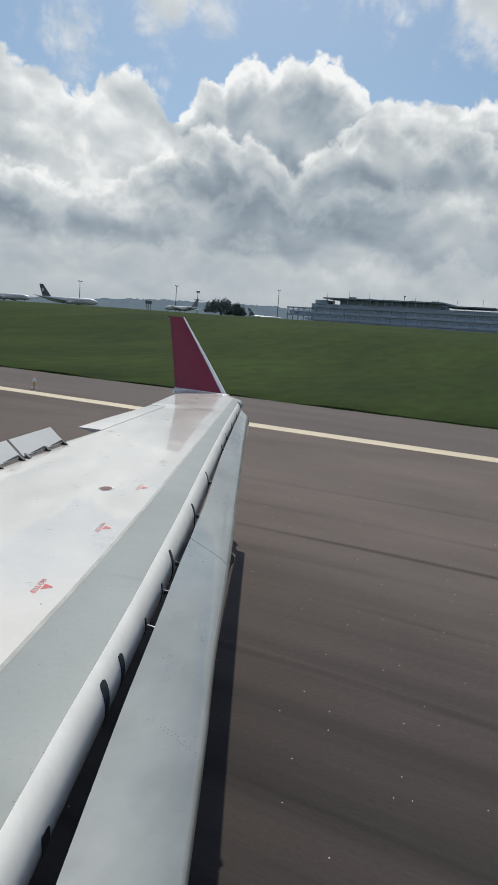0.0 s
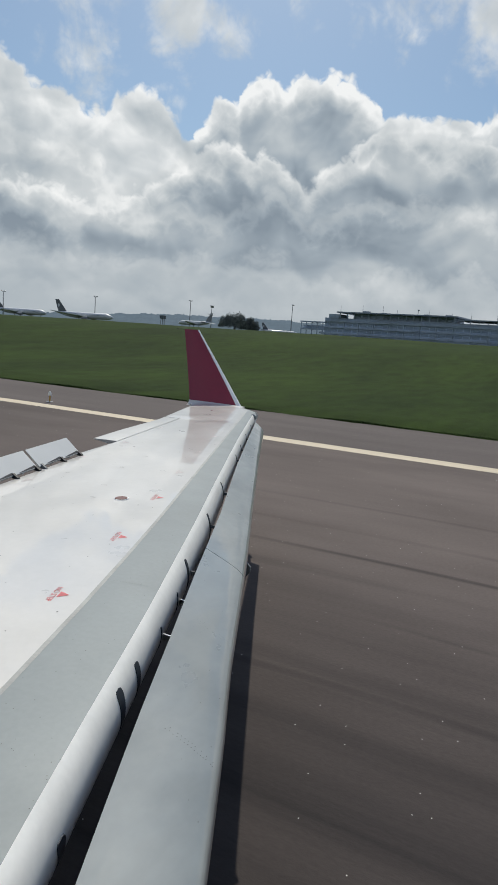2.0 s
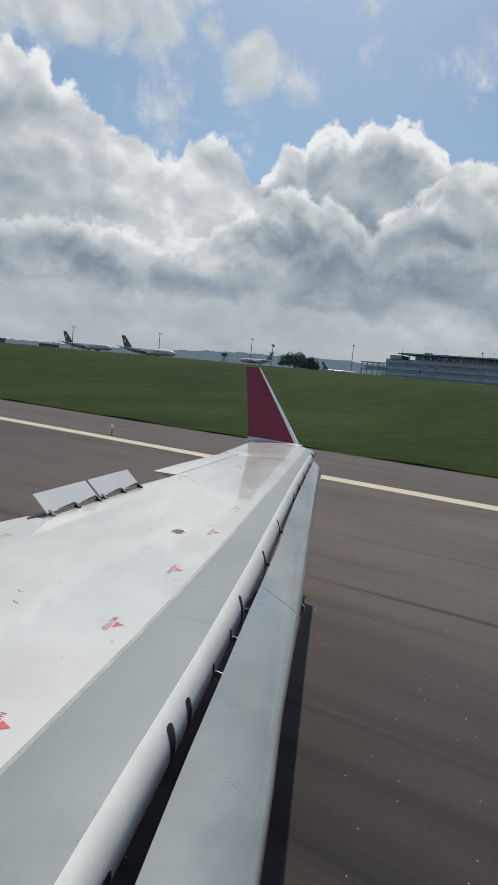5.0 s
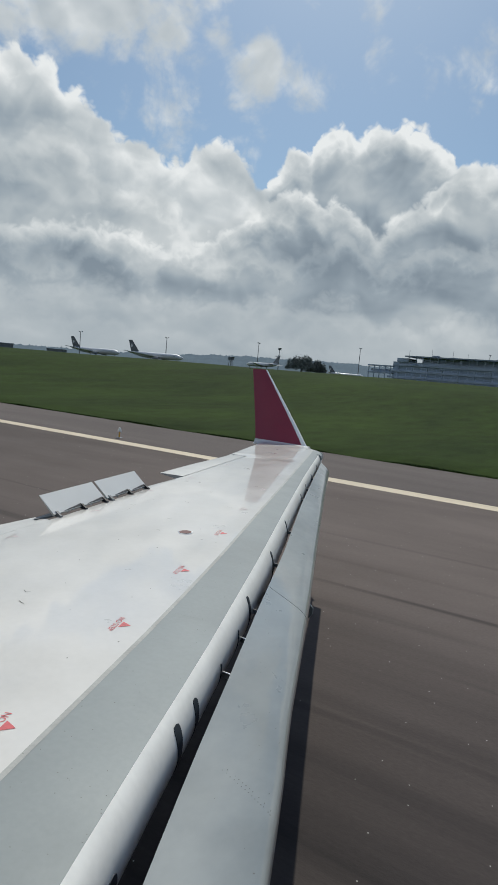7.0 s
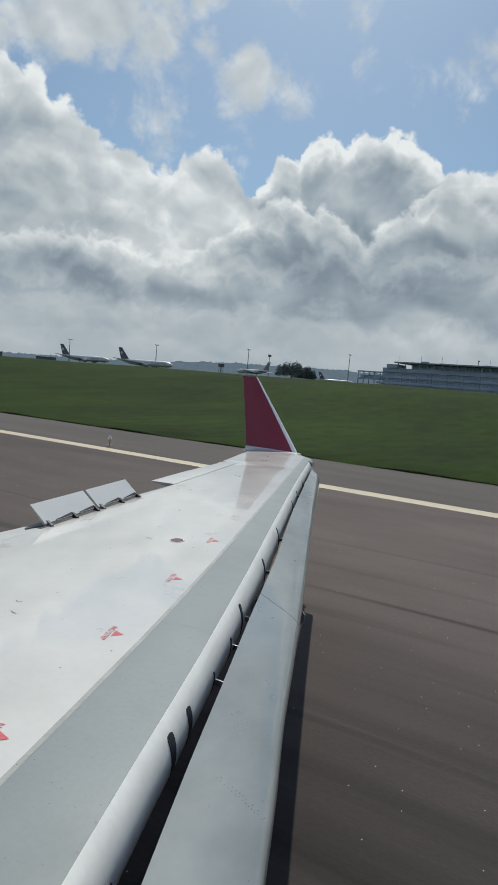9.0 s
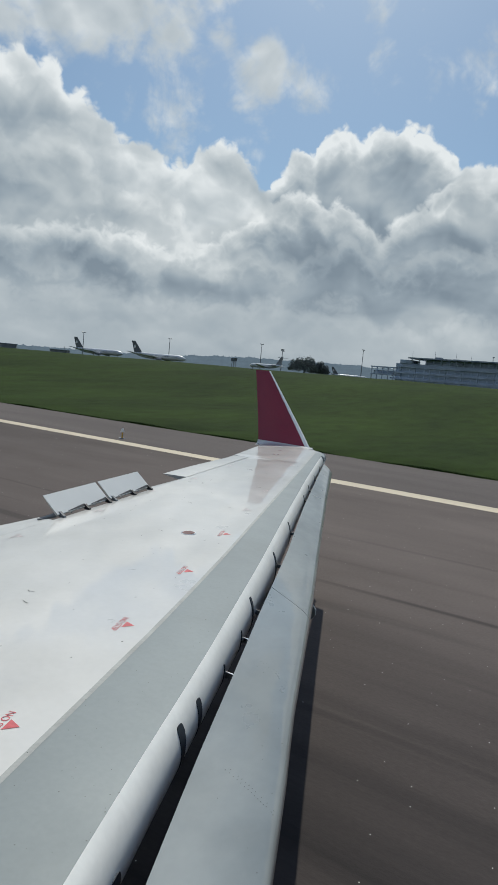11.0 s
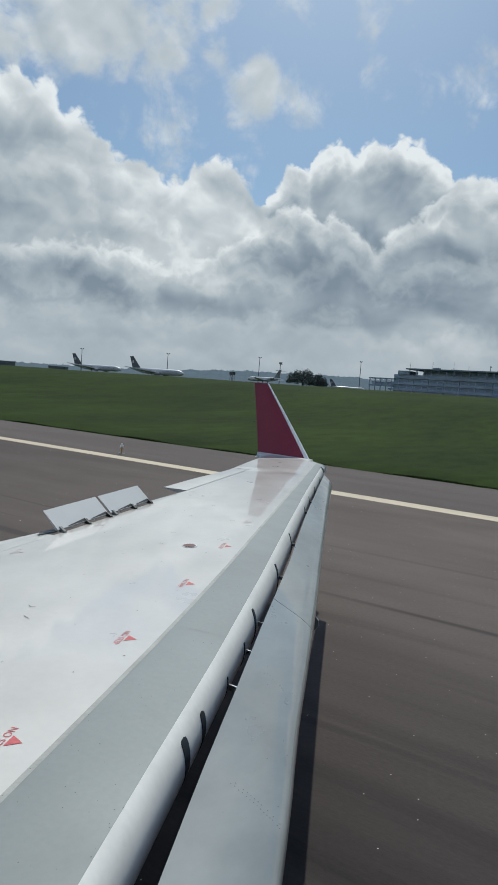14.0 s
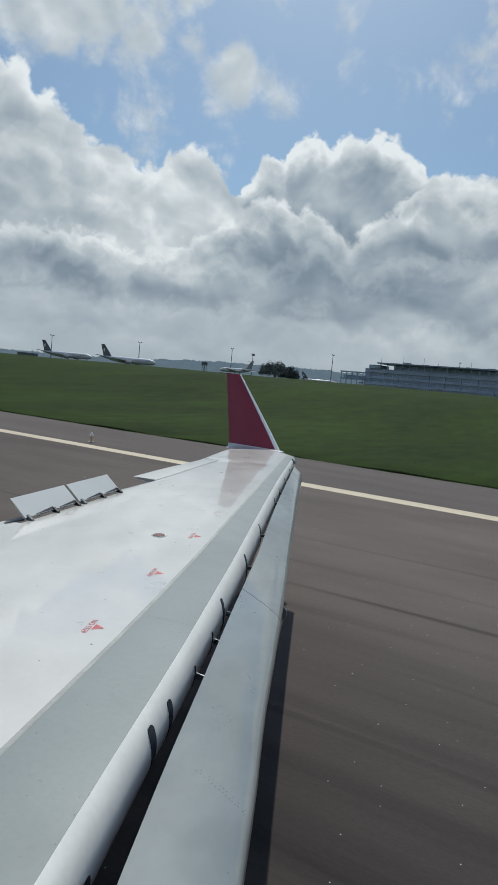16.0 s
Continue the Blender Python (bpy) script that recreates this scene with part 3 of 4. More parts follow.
def build_winglet(plane):
    rows = []
    for k in range(13):
        u = k / 12
        x_r = -6.66 - 0.55 * u
        x_f = -5.50 - 1.375 * u
        y = 10.62 + 0.52 * u ** 0.9
        z = 2.11 + 1.43 * u
        th = 0.10 * (1 - 0.6 * u)
        rows.append((x_r, x_f, y, z, th))

    def ring(x_r, x_f, y, z, th, a, b):
        pts = []
        n = 10
        for i in range(n + 1):
            v = a + (b - a) * i / n
            x = x_r + (x_f - x_r) * v
            pts.append(Vector((x, y - th * math.sqrt(max(0, 1 - v)) * (0.25 + v), z)))
        for i in range(n, -1, -1):
            v = a + (b - a) * i / n
            x = x_r + (x_f - x_r) * v
            pts.append(Vector((x, y + th * math.sqrt(max(0, 1 - v)) * (0.25 + v) + 0.004, z)))
        return pts

    def nose_ring(x_r, x_f, y, z, th, a):
        """Blunt rounded leading edge in front of the red skin."""
        half = th * math.sqrt(1 - a) * (0.25 + a)
        back, reach = x_r + (x_f - x_r) * a, (x_f - x_r) * (1 - a)
        return [Vector((back + reach * math.sin(v), y - half * math.cos(v) * (1 if math.cos(v) > 0 else 1.1) + 0.002, z)) for v in [math.pi * i / 16 for i in range(17)]]

    def whole(x_r, x_f, y, z, th, a):
        """Full section: inner skin, nose, outer skin."""
        side = ring(x_r, x_f, y, z, th, 0.0, a)
        return side[:11] + nose_ring(x_r, x_f, y, z, th, a)[1:-1] + side[11:]

    cut = 0.925

    def at(u):
        k = u * 12
        i = min(11, int(k))
        v = k - i
        return tuple(a + (b - a) * v for a, b in zip(rows[i], rows[i + 1]))

    red = [0.055 + (1 - 0.055) * k / 12 for k in range(13)]
    body = part("winglet", loft([ring(*at(u), 0.0, cut) for u in red]), RED, plane, "wine red upright winglet", True)
    part("leading_edge", loft([nose_ring(*at(u), cut) for u in red]), POLISHED, body, "bright brushed metal winglet leading edge", True)
    for u, n in ((0.995, 0.22), (0.72, 0.10), (0.45, 0.10)):
        x_r, x_f, y, z, th = at(u)
        bm = bmesh.new()
        tube(bm, (x_r + 0.02, y, z), (x_r - n, y, z + 0.012), 0.005, 0.003, 6)
        part("static_wick", bm, DARK, body, "thin dark static wick")
    root = [whole(x_r - 0.015 * (1 - v), x_f + 0.02 * (1 - v), y - 0.07 * (1 - v) ** 2, z, th * (1 + 0.5 * (1 - v) ** 2), cut)
            for v in (0, 0.35, 0.7, 1.0) for x_r, x_f, y, z, th in [at(0.055 * v)]]
    part("root_fillet", loft(root), WHITE, body, "white fillet at the foot of the winglet", True)


build_winglet(aircraft)


def stencil(plane, x, y, size=1.0, paint=STENCIL):
    """A red NO STEP warning with its arrow head, flat on the skin."""
    ux, uy = Vector((0.37, -0.93, 0)).normalized(), Vector((0.93, 0.37, 0)).normalized()
    curve = bpy.data.curves.new("no_step", "FONT")
    curve.body, curve.size, curve.align_x = "NO STEP", 0.068 * size, "CENTER"
    tmp = new("tmp", curve)
    me = bpy.data.meshes.new_from_object(tmp.evaluated_get(bpy.context.evaluated_depsgraph_get()))
    bpy.data.objects.remove(tmp)
    for v in me.vertices:
        w = ux * v.co.x + uy * (v.co.y - 0.145 * size)
        v.co = skin(x + w.x, y + w.y, top_off(x + w.x, y + w.y) + 0.0015)
    me.materials.append(paint)
    mark = new("warning_text", me)
    mark.parent = plane
    tagged(mark, "red stencilled warning NO STEP")
    bm = bmesh.new()
    vs = []
    for a, b in ((-0.055, -0.085), (0.055, -0.085), (0.0, 0.0)):
        w = ux * a * size + uy * b * size
        vs.append(bm.verts.new(skin(x + w.x, y + w.y, top_off(x + w.x, y + w.y) + 0.0015)))
    bm.faces.new(vs)
    part("warning_arrow", bm, paint, plane, "red painted arrow head")


FADED = material("faded_red_stencil", (0.50, 0.43, 0.43), 0.5, vary=0.2, scale=30, fine=0.1)
for sx, sy in ((-1.915, 1.54), (-2.258, 2.520), (-2.600, 3.456), (-2.990, 4.45), (-3.388, 5.37), (-3.80, 6.40), (-4.22, 7.45), (-4.62, 8.45)):
    stencil(aircraft, sx, sy, 0.68 if sy < 5 else 0.56, STENCIL if sy < 5 else FADED)
for sx, sy in ((-4.14, 3.26), (-4.36, 4.33), (-4.69, 5.44), (-4.88, 6.42), (-5.21, 7.67)):
    stencil(aircraft, sx, sy, 0.6, FADED)


def build_fuel_cap(plane, x, y):
    ring, plug = bmesh.new(), bmesh.new()
    flat = Matrix.Translation(skin(x, y, top_off(x, y))) @ Euler((math.atan(TOP_Y), -math.atan(TOP_X), 0)).to_matrix().to_4x4()
    bmesh.ops.create_cone(ring, cap_ends=True, segments=28, radius1=0.066, radius2=0.063, depth=0.007, matrix=flat)
    bmesh.ops.create_cone(plug, cap_ends=True, segments=24, radius1=0.052, radius2=0.051, depth=0.006, matrix=flat @ Matrix.Translation((0, 0, 0.003)))
    cap = part("fuel_cap", ring, METAL, plane, "round fuel filler cap with bare metal rim")
    part("plug", plug, material("rusty_red_plug", (0.13, 0.035, 0.035), 0.6, vary=0.4, scale=30), cap, "dull red brown plug")


build_fuel_cap(aircraft, -3.265, 4.228)


def build_spoilers(plane):
    def hinge(y):
        return -4.44 - 0.2346 * (y - 3.87)

    back = Vector((-0.974, -0.228, 0.0))
    for y0, y1, name in ((3.87, 4.672, "inner raised spoiler panel, pale grey"), (4.712, 5.49, "outer raised spoiler panel, pale grey")):
        rings = []
        for y in (y0, (y0 + y1) / 2, y1):
            root = skin(hinge(y), y, 0.022) + back * 0.022
            tip = root + back * 0.168 + Vector((0, 0, 0.150))
            thick = (tip - root).cross(Vector((0, 1, 0))).normalized() * 0.022
            rings.append([root + thick * 0.9, root - thick * 0.1, tip - thick * 0.05, tip + thick * 0.12])
        panel = part("spoiler", loft(rings), SPOILER, plane, name)
        for k, u in enumerate((0.06, 0.53, 0.975)):
            y = y0 + (y1 - y0) * u
            r, back_off = skin(hinge(y), y, 0.0), back * 0.03
            bm = loft([[r + Vector((0.035, dy, -0.004)), r + Vector((0.028, dy, 0.010)), r + back_off + Vector((0, dy, 0.044)), r + back_off * 2 + Vector((0, dy, 0.036)), r + back_off + Vector((0, dy, -0.004))]
                       for dy in (-0.013, 0.013)])
            part("hinge_bracket", bm, DARK if k else BAY, panel, "dark grey hinge bracket")
            if not k:
                continue
            # dark wedge laid on the panel face, painting the shaded gap
            rings = []
            for v in (0.0, 0.5, 1.0):
                yy = y - 0.27 * (1 - v)
                root = skin(hinge(yy), yy, 0.022) + back * 0.022
                rise = back * 0.168 + Vector((0, 0, 0.150))
                face = rise.cross(Vector((0, 1, 0))).normalized() * -0.0042
                lo, hi = 0.02, 0.04 + 0.11 * v
                rings.append([root + rise * lo + face, root + rise * hi + face, root + rise * hi - face * 0.2, root + rise * lo - face * 0.2])
            part("hinge_cutout", loft(rings), DARK, panel, "dark wedge for the shaded gap at the hinge")
        for k in range(2):
            y = y0 + (y1 - y0) * (0.27 + 0.46 * k)
            bm = bmesh.new()
            tube(bm, skin(hinge(y) - 0.04, y, 0.0), skin(hinge(y) - 0.12, y, 0.085), 0.010)
            part("actuator", bm, METAL, panel, "metal spoiler actuator rod")
    # open bay under the panels
    rings = []
    for y in (3.79, 4.7, 5.53):
        a = hinge(y)
        rings.append([skin(a, y, -0.004), skin(a - 0.01, y, -0.06), skin(a - 0.20, y, -0.085), skin(a - 0.20, y, -0.10), skin(a, y, -0.10)])
    part("spoiler_bay", loft(rings), BAY, plane, "dark grey recess below the raised spoilers")
    # thin dark plate on the skin; paints the shade of the flap gap
    corners = ((-4.515, 3.700), (-4.545, 3.715), (-4.610, 3.945), (-4.510, 3.905))
    part("flap_gap", loft([[skin(x, y, h) for x, y in corners] for h in (-0.012, 0.003)]), BAY, plane, "dark wedge laid on for the shaded gap beside the spoiler")


SPOILER = material("spoiler_grey_paint", (0.56, 0.57, 0.56), 0.45, coat=0.2, vary=0.06, scale=2.5)
build_spoilers(aircraft)


def build_aileron(plane):
    tail = [(6.42, -5.456), (7.27, -5.64), (8.41, -5.83), (9.93, -6.31)]
    rings = []
    for k in range(11):
        y = 6.44 + (8.69 - 6.44) * k / 10
        f, b = along(SKIN_BACK, y) - 0.009, along(tail, y)
        rings.append([skin(f, y, -0.003), skin((f + b) / 2, y, -0.004), skin(b, y, -0.006), skin(b, y, -0.014), skin(f, y, -0.07)])
    part("aileron", loft(rings), WHITE, plane, "white aileron along the trailing edge")
    # closing strip in the hinge gap
    rings = [[skin(along(SKIN_BACK, y) + 0.01, y, -0.016), skin(along(SKIN_BACK, y) - 0.03, y, -0.016), skin(along(SKIN_BACK, y) - 0.03, y, -0.03), skin(along(SKIN_BACK, y) + 0.01, y, -0.03)]
             for y in (6.44, 7.2, 7.9, 8.69)]
    part("hinge_seal", loft(rings), DARK, plane, "black hinge gap seal")


build_aileron(aircraft)


def build_tip(plane):
    """Tip fairing, and the hollow curve up into the winglet."""
    rings = []
    for k in range(9):
        u = k / 8
        y = 10.34 + 0.30 * math.sin(u * math.pi / 2)
        lift = 0.045 * (1 - math.cos(u * math.pi / 2))
        n, b = -5.10 - 0.47 * u, -6.43 - 0.27 * u ** 2.2
        s = 0.46 * (1 - 0.35 * u)
        top = [skin(b + (n - b) * i / 8, y, lift * (1 - i / 8) + 0.002 - 0.030 * max(0, (i - 6) / 2) ** 2) for i in range(9)]
        nose = [skin(n + 0.10 * s * math.sin(v), y, -0.03 - 0.16 * s * (1 - math.cos(v))) for v in (0.5, 1.0, 1.57, 2.2)]
        low = [skin((n + b) / 2, y, -0.13 * s * 2), skin(b, y, lift - 0.02)]
        rings.append(top + nose + low)
    part("wing_tip", loft(rings), WHITE, plane, "white wing tip fairing", True)
    # hollow curve from the skin up to the foot of the winglet
    rings = []
    for k in range(13):
        u = k / 12
        x = -6.68 + 1.20 * u
        rear = along([(-6.70, 10.60), (-6.43, 10.35), (-6.31, 9.93), (-6.2, 9.6)], x)
        up, reach = 0.010 + 0.050 * (1 - u) ** 0.8, max(0.03, min(0.62 - 0.45 * u, 10.60 - rear))
        row = []
        for v in [math.pi / 2 * i / 10 for i in range(11)]:
            y = 10.598 - reach * (1 - math.sin(v))
            row.append(skin(x, y, (top_off(x, y) if y < 10.35 else 0.002) + 0.0008 + up * (1 - math.cos(v))))
        rings.append(row + [skin(x, 10.62, 0.003 + up), skin(x, 10.62, -0.04), skin(x, 10.61 - reach, -0.04)])
    part("winglet_fillet", loft(rings), WHITE, plane, "white curved fillet below the winglet", True)
    bm = loft([[skin(along(NOSE_TOP, y) + dx * k, y, dz * k - 0.030) for dx, dz in ((-0.04, 0.010), (0.02, 0.008), (0.06, -0.02), (0.075, -0.07), (0.02, -0.10), (-0.04, -0.02))]
               for y, k in ((9.97, 1.0), (10.06, 0.98), (10.15, 0.9), (10.26, 0.6))])
    part("slat_end_fairing", bm, GREY, plane, "pale grey fairing at the slat end", True)


build_tip(aircraft)


def build_slat_tracks(plane):
    def size(y):
        return 1.0 - 0.052 * max(0, y)

    # dark plates laid on the nose for shade in the slots where tracks emerge
    for y, w, u0 in ((1.39, 0.030, 1.45), (2.03, 0.031, 0.92), (2.27, 0.026, 1.03), (2.72, 0.009, 1.35), (3.14, 0.009, 1.3), (3.48, 0.021, 0.88), (4.476, 0.020, 0.85),
                     (5.472, 0.018, 0.82), (6.92, 0.017, 1.0), (7.56, 0.017, 1.0), (8.36, 0.017, 1.0), (9.22, 0.016, 1.0)):
        s = size(y)
        rings = []
        for k in range(9):
            u = u0 + (2.15 - u0) * (0, 0.03, 0.09, 0.20, 0.34, 0.5, 0.66, 0.83, 1.0)[k]
            half = w * (0.45, 0.78, 0.95, 1.0, 0.98, 0.88, 0.74, 0.58, 0.44)[k]
            row = []
            for side, out in ((-1, 1.0), (1, 1.0), (1, 0.90), (-1, 0.90)):
                yy = y + side * half
                n = along(NOSE_TOP, yy)
                bow = 0.035 * (k / 8 - 0.2)
                yy += bow
                n = along(NOSE_TOP, yy)
                row.append(skin(n + along(NOSE_A, yy) * s * (math.sin(u) * (1.03 if out == 1.0 else 0.9) - math.sin(0.5)), yy, -0.030 - along(NOSE_B, yy) * s * (math.cos(0.5) - math.cos(u) * (1.015 if out == 1.0 else 0.9))))
            rings.append(row)
        part("track_slot", loft(rings), SLOT, plane, "dark plate for the shade in a slat track slot")
    for y in (2.76, 3.18, 3.60, 4.56, 5.55, 7.02, 7.66, 8.45):
        s = size(y)
        n, b = along(NOSE_TOP, y), along(SLAT_BACK, y)
        bm = bmesh.new()
        a0, a1 = skin(n + 0.02, y, -0.16 * s - 0.05), skin(b + 0.05 * s, y, -0.17 * s - 0.06)
        box(bm, ((a1 - a0).length, 0.011, 0.04 * s), (a0 + a1) / 2 - Vector((0, 0, 0.03)), None, 0.004)
        thin_rod = y < 3.3
        part("slat_track", bm, METAL if thin_rod else BAY, plane, "thin bright metal slat rod" if thin_rod else "dark grey slat track arm")


build_slat_tracks(aircraft)


def build_vortilon(plane, y):
    """Small upright fin under the slat that breaks up the air flow."""
    f = along(SLAT_FRONT, y)
    outline = [(-0.42, -0.40), (-0.42, -0.50), (-0.20, -0.56), (-0.06, -0.54), (0.0, -0.515), (0.03, -0.475), (0.03, -0.43), (0.0, -0.40), (-0.05, -0.38)]
    bm = loft([[skin(f + dx, y + dy, dz) for dx, dz in outline] for dy in (-0.007, 0.007)])
    part("vortilon", bm, GREY, plane, "small grey fin under the leading edge")


build_vortilon(aircraft, 4.42)


def build_small_marks(plane):
    rnd = random.Random(11)
    # flush rivet rows on the slats
    bm = bmesh.new()

    def dot(p, r, seg=6):
        vs = [bm.verts.new(p + Vector((r * math.cos(2 * math.pi * i / seg), r * math.sin(2 * math.pi * i / seg), 0))) for i in range(seg)]
        bm.faces.new(vs)

    def slat_point(y, u):
        s = 1.0 - 0.052 * max(0, y)
        t, f = Vector((along(SLAT_BACK, y), -0.14)), Vector((along(SLAT_FRONT, y), -0.31))
        p = slat_curve(t, f, s, u)
        return skin(p.x, y, p.y + 0.0015)

    for y0 in (1.15, 2.03, 2.92, 4.9, 5.9):
        for row in (0.0, 0.022):
            for k in range(16):
                if rnd.random() < 0.8:
                    dot(slat_point(y0 + row + 0.004 * rnd.random(), 0.22 + 0.036 * k), 0.0022 if y0 == 2.03 else 0.0014)
    for k in range(40):
        dot(slat_point(rnd.uniform(1.0, 4.5), rnd.uniform(0.1, 0.75)), rnd.uniform(0.0008, 0.0022))
    # specks on the panel and the skin
    for k in range(130):
        y = 0.5 + 3.4 * rnd.random() ** 1.9
        f, n = along(SKIN_FRONT, y), along(NOSE_TOP, y)
        u = rnd.random()
        dot(skin(f + (n - f) * u, y, -0.004 - 0.026 * u ** 1.6 + 0.0012), rnd.uniform(0.0010, 0.0026))
    for k in range(60):
        y = rnd.uniform(1.2, 7.5)
        f, b = along(SKIN_FRONT, y), along(SKIN_BACK, y)
        u = rnd.uniform(0.1, 0.97)
        dot(skin(b + (f - b) * u, y, top_off(b + (f - b) * u, y) + 0.0015), rnd.uniform(0.0022, 0.0055))
    tagged(part("rivets_and_specks", bm, GRIME, plane, "small dark rivets and specks"), kind="stuff")

    # panel seams
    def seam(pts, w, name, mat=GRIME, step=1):
        """A strip along pts; with a step of 2 a row of dashes."""
        b2 = bmesh.new()
        for (x0, y0, z0), (x1, y1, z1) in list(zip(pts, pts[1:]))[::step]:
            p, q = skin(x0, y0, z0), skin(x1, y1, z1)
            side = (q - p).cross(Vector((0, 0, 1))).normalized() * w / 2
            b2.faces.new([b2.verts.new(v) for v in (p - side, q - side, q + side, p + side)])
        return part("panel_seam", b2, mat, plane, name)

    for y0 in (2.79, 5.9):
        f, n = along(SKIN_FRONT, y0), along(NOSE_TOP, y0 + 0.10)
        seam([(f + (n - f) * k / 36, y0 + 0.10 * k / 36, -0.004 - 0.026 * (k / 36) ** 1.6 + 0.002) for k in range(37)], 0.004, "faint row of fasteners across the grey panel", SEAM, 2)
    ys = [-0.1 + 0.65 * k for k in range(17)]
    seam([(along(SKIN_FRONT, y) + 0.010, y, -0.0034) for y in ys], 0.024, "grey sealant seam along the front of the white skin", SEALANT)
    # faint grime streaks
    for k in range(9):
        y = rnd.uniform(1.5, 6.5)
        f, b = along(SKIN_FRONT, y), along(SKIN_BACK, y)
        x = b + (f - b) * rnd.uniform(0.15, 0.95)
        h = top_off(x, y) + 0.002
        seam([(x, y, h), (x + 0.03, y + rnd.uniform(-0.02, 0.02), h), (x + rnd.uniform(0.04, 0.07), y + rnd.uniform(-0.03, 0.03), h)], 0.004, "short dark scuff on the white skin")


build_small_marks(aircraft)


def build_hull(plane):
    """The fuselage behind the window, with its belly and wheels."""
    rings = []
    for x, r, z in ((9.8, 0.05, 2.55), (9.4, 0.45, 2.6), (8.4, 0.88, 2.8), (6.6, 1.22, 2.95), (4.6, 1.34, 3.0), (-14, 1.34, 3.0), (-18, 1.15, 3.2), (-22, 0.75, 3.5), (-25, 0.35, 3.7)):
        rings.append([Vector((x, -1.60 + r * math.cos(2 * math.pi * k / 40), z + r * math.sin(2 * math.pi * k / 40))) for k in range(40)])
    part("fuselage", loft(rings), WHITE, plane, "white rounded fuselage side", True)
    bm = bmesh.new()
    box(bm, (6.4, 3.0, 0.62), (-3.0, -1.55, 1.72), None, 0.22)
    part("belly_fairing", bm, GREY, plane, "grey belly fairing at the wing root")
    for y in (0.30, -3.50):
        bm = bmesh.new()
        tube(bm, (-3.7, y, 0.42), (-3.7, y, 1.75), 0.075, seg=12)
        leg = part("landing_leg", bm, METAL, plane, "metal main landing gear leg")
        for dy in (-0.2, 0.2):
            bm = bmesh.new()
            tube(bm, (-3.7, y + dy - 0.11, 0.43), (-3.7, y + dy + 0.11, 0.43), 0.43, seg=28)
            bmesh.ops.bevel(bm, geom=[e for e in bm.edges if len(e.link_faces) == 2 and e.calc_face_angle() > 1.0], offset=0.06, segments=3, affect="EDGES")
            part("wheel", bm, TYRE, leg, "black rubber tyre")
    bm = bmesh.new()
    tube(bm, (7.6, -1.6, 0.33), (7.6, -1.6, 2.0), 0.06, seg=12)
    leg = part("landing_leg", bm, METAL, plane, "metal nose gear leg")
    bm = bmesh.new()
    tube(bm, (7.6, -1.75, 0.33), (7.6, -1.45, 0.33), 0.33, seg=28)
    part("wheel", bm, TYRE, leg, "black rubber tyre")


build_hull(aircraft)


# ---- across the field ----
def spot(bearing, dist, z=None):
    """A place seen at that bearing (degrees from straight ahead, to port) and distance."""
    x, y = dist * math.cos(radians(bearing)), dist * math.sin(radians(bearing))
    return (x, y, field_height(x, y) if z is None else z)


# far colours carry painted haze: walls, glass, tails and leaves paler, white duller
JET_WHITE = material("airliner_white_paint", (0.56, 0.575, 0.59), 0.4, coat=0.4, vary=0.08, scale=0.3)
JET_DARK = material("hazy_dark_jet_paint", (0.10, 0.115, 0.13), 0.4, coat=0.3, vary=0.3, scale=0.4)
JET_GREY = material("engine_grey_paint", (0.25, 0.26, 0.28), 0.4, vary=0.2, scale=1)
CONCRETE = material("hazy_weathered_concrete", (0.42, 0.49, 0.585), 0.85, vary=0.25, scale=0.15, fine=0.08, fine_scale=1.5)
PANE = material("hazy_blue_window_glass", (0.29, 0.36, 0.455), 0.45, vary=0.2, scale=0.2)
BLUE_WALL = material("hazy_blue_grey_cladding", (0.42, 0.505, 0.63), 0.6, vary=0.25, scale=0.1, fine=0.08, fine_scale=1.2)
ROOF = material("roof_sheet_grey", (0.25, 0.29, 0.34), 0.6, vary=0.2, scale=0.1, fine=0.05)
BARK = material("bark", (0.05, 0.045, 0.04), 0.9, vary=0.4, scale=2)
LEAF = material("hazy_tree_leaves", (0.17, 0.195, 0.185), 0.8, spec=0.1, vary=0.5, scale=0.5, by_object=0.2)
STEEL = material("galvanised_steel", (0.20, 0.215, 0.23), 0.5, 0.6, vary=0.2, scale=1)
HILL = material("far_hill_haze_glow", (0.075, 0.10, 0.12), 1.0, spec=0.0, vary=0.22, scale=0.012, fine=0.12, fine_scale=0.06)

# haze over the ridge is painted in: the hill itself gives off blue
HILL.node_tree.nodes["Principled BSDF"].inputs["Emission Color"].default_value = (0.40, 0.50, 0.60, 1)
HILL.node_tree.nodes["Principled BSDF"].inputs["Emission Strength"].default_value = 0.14


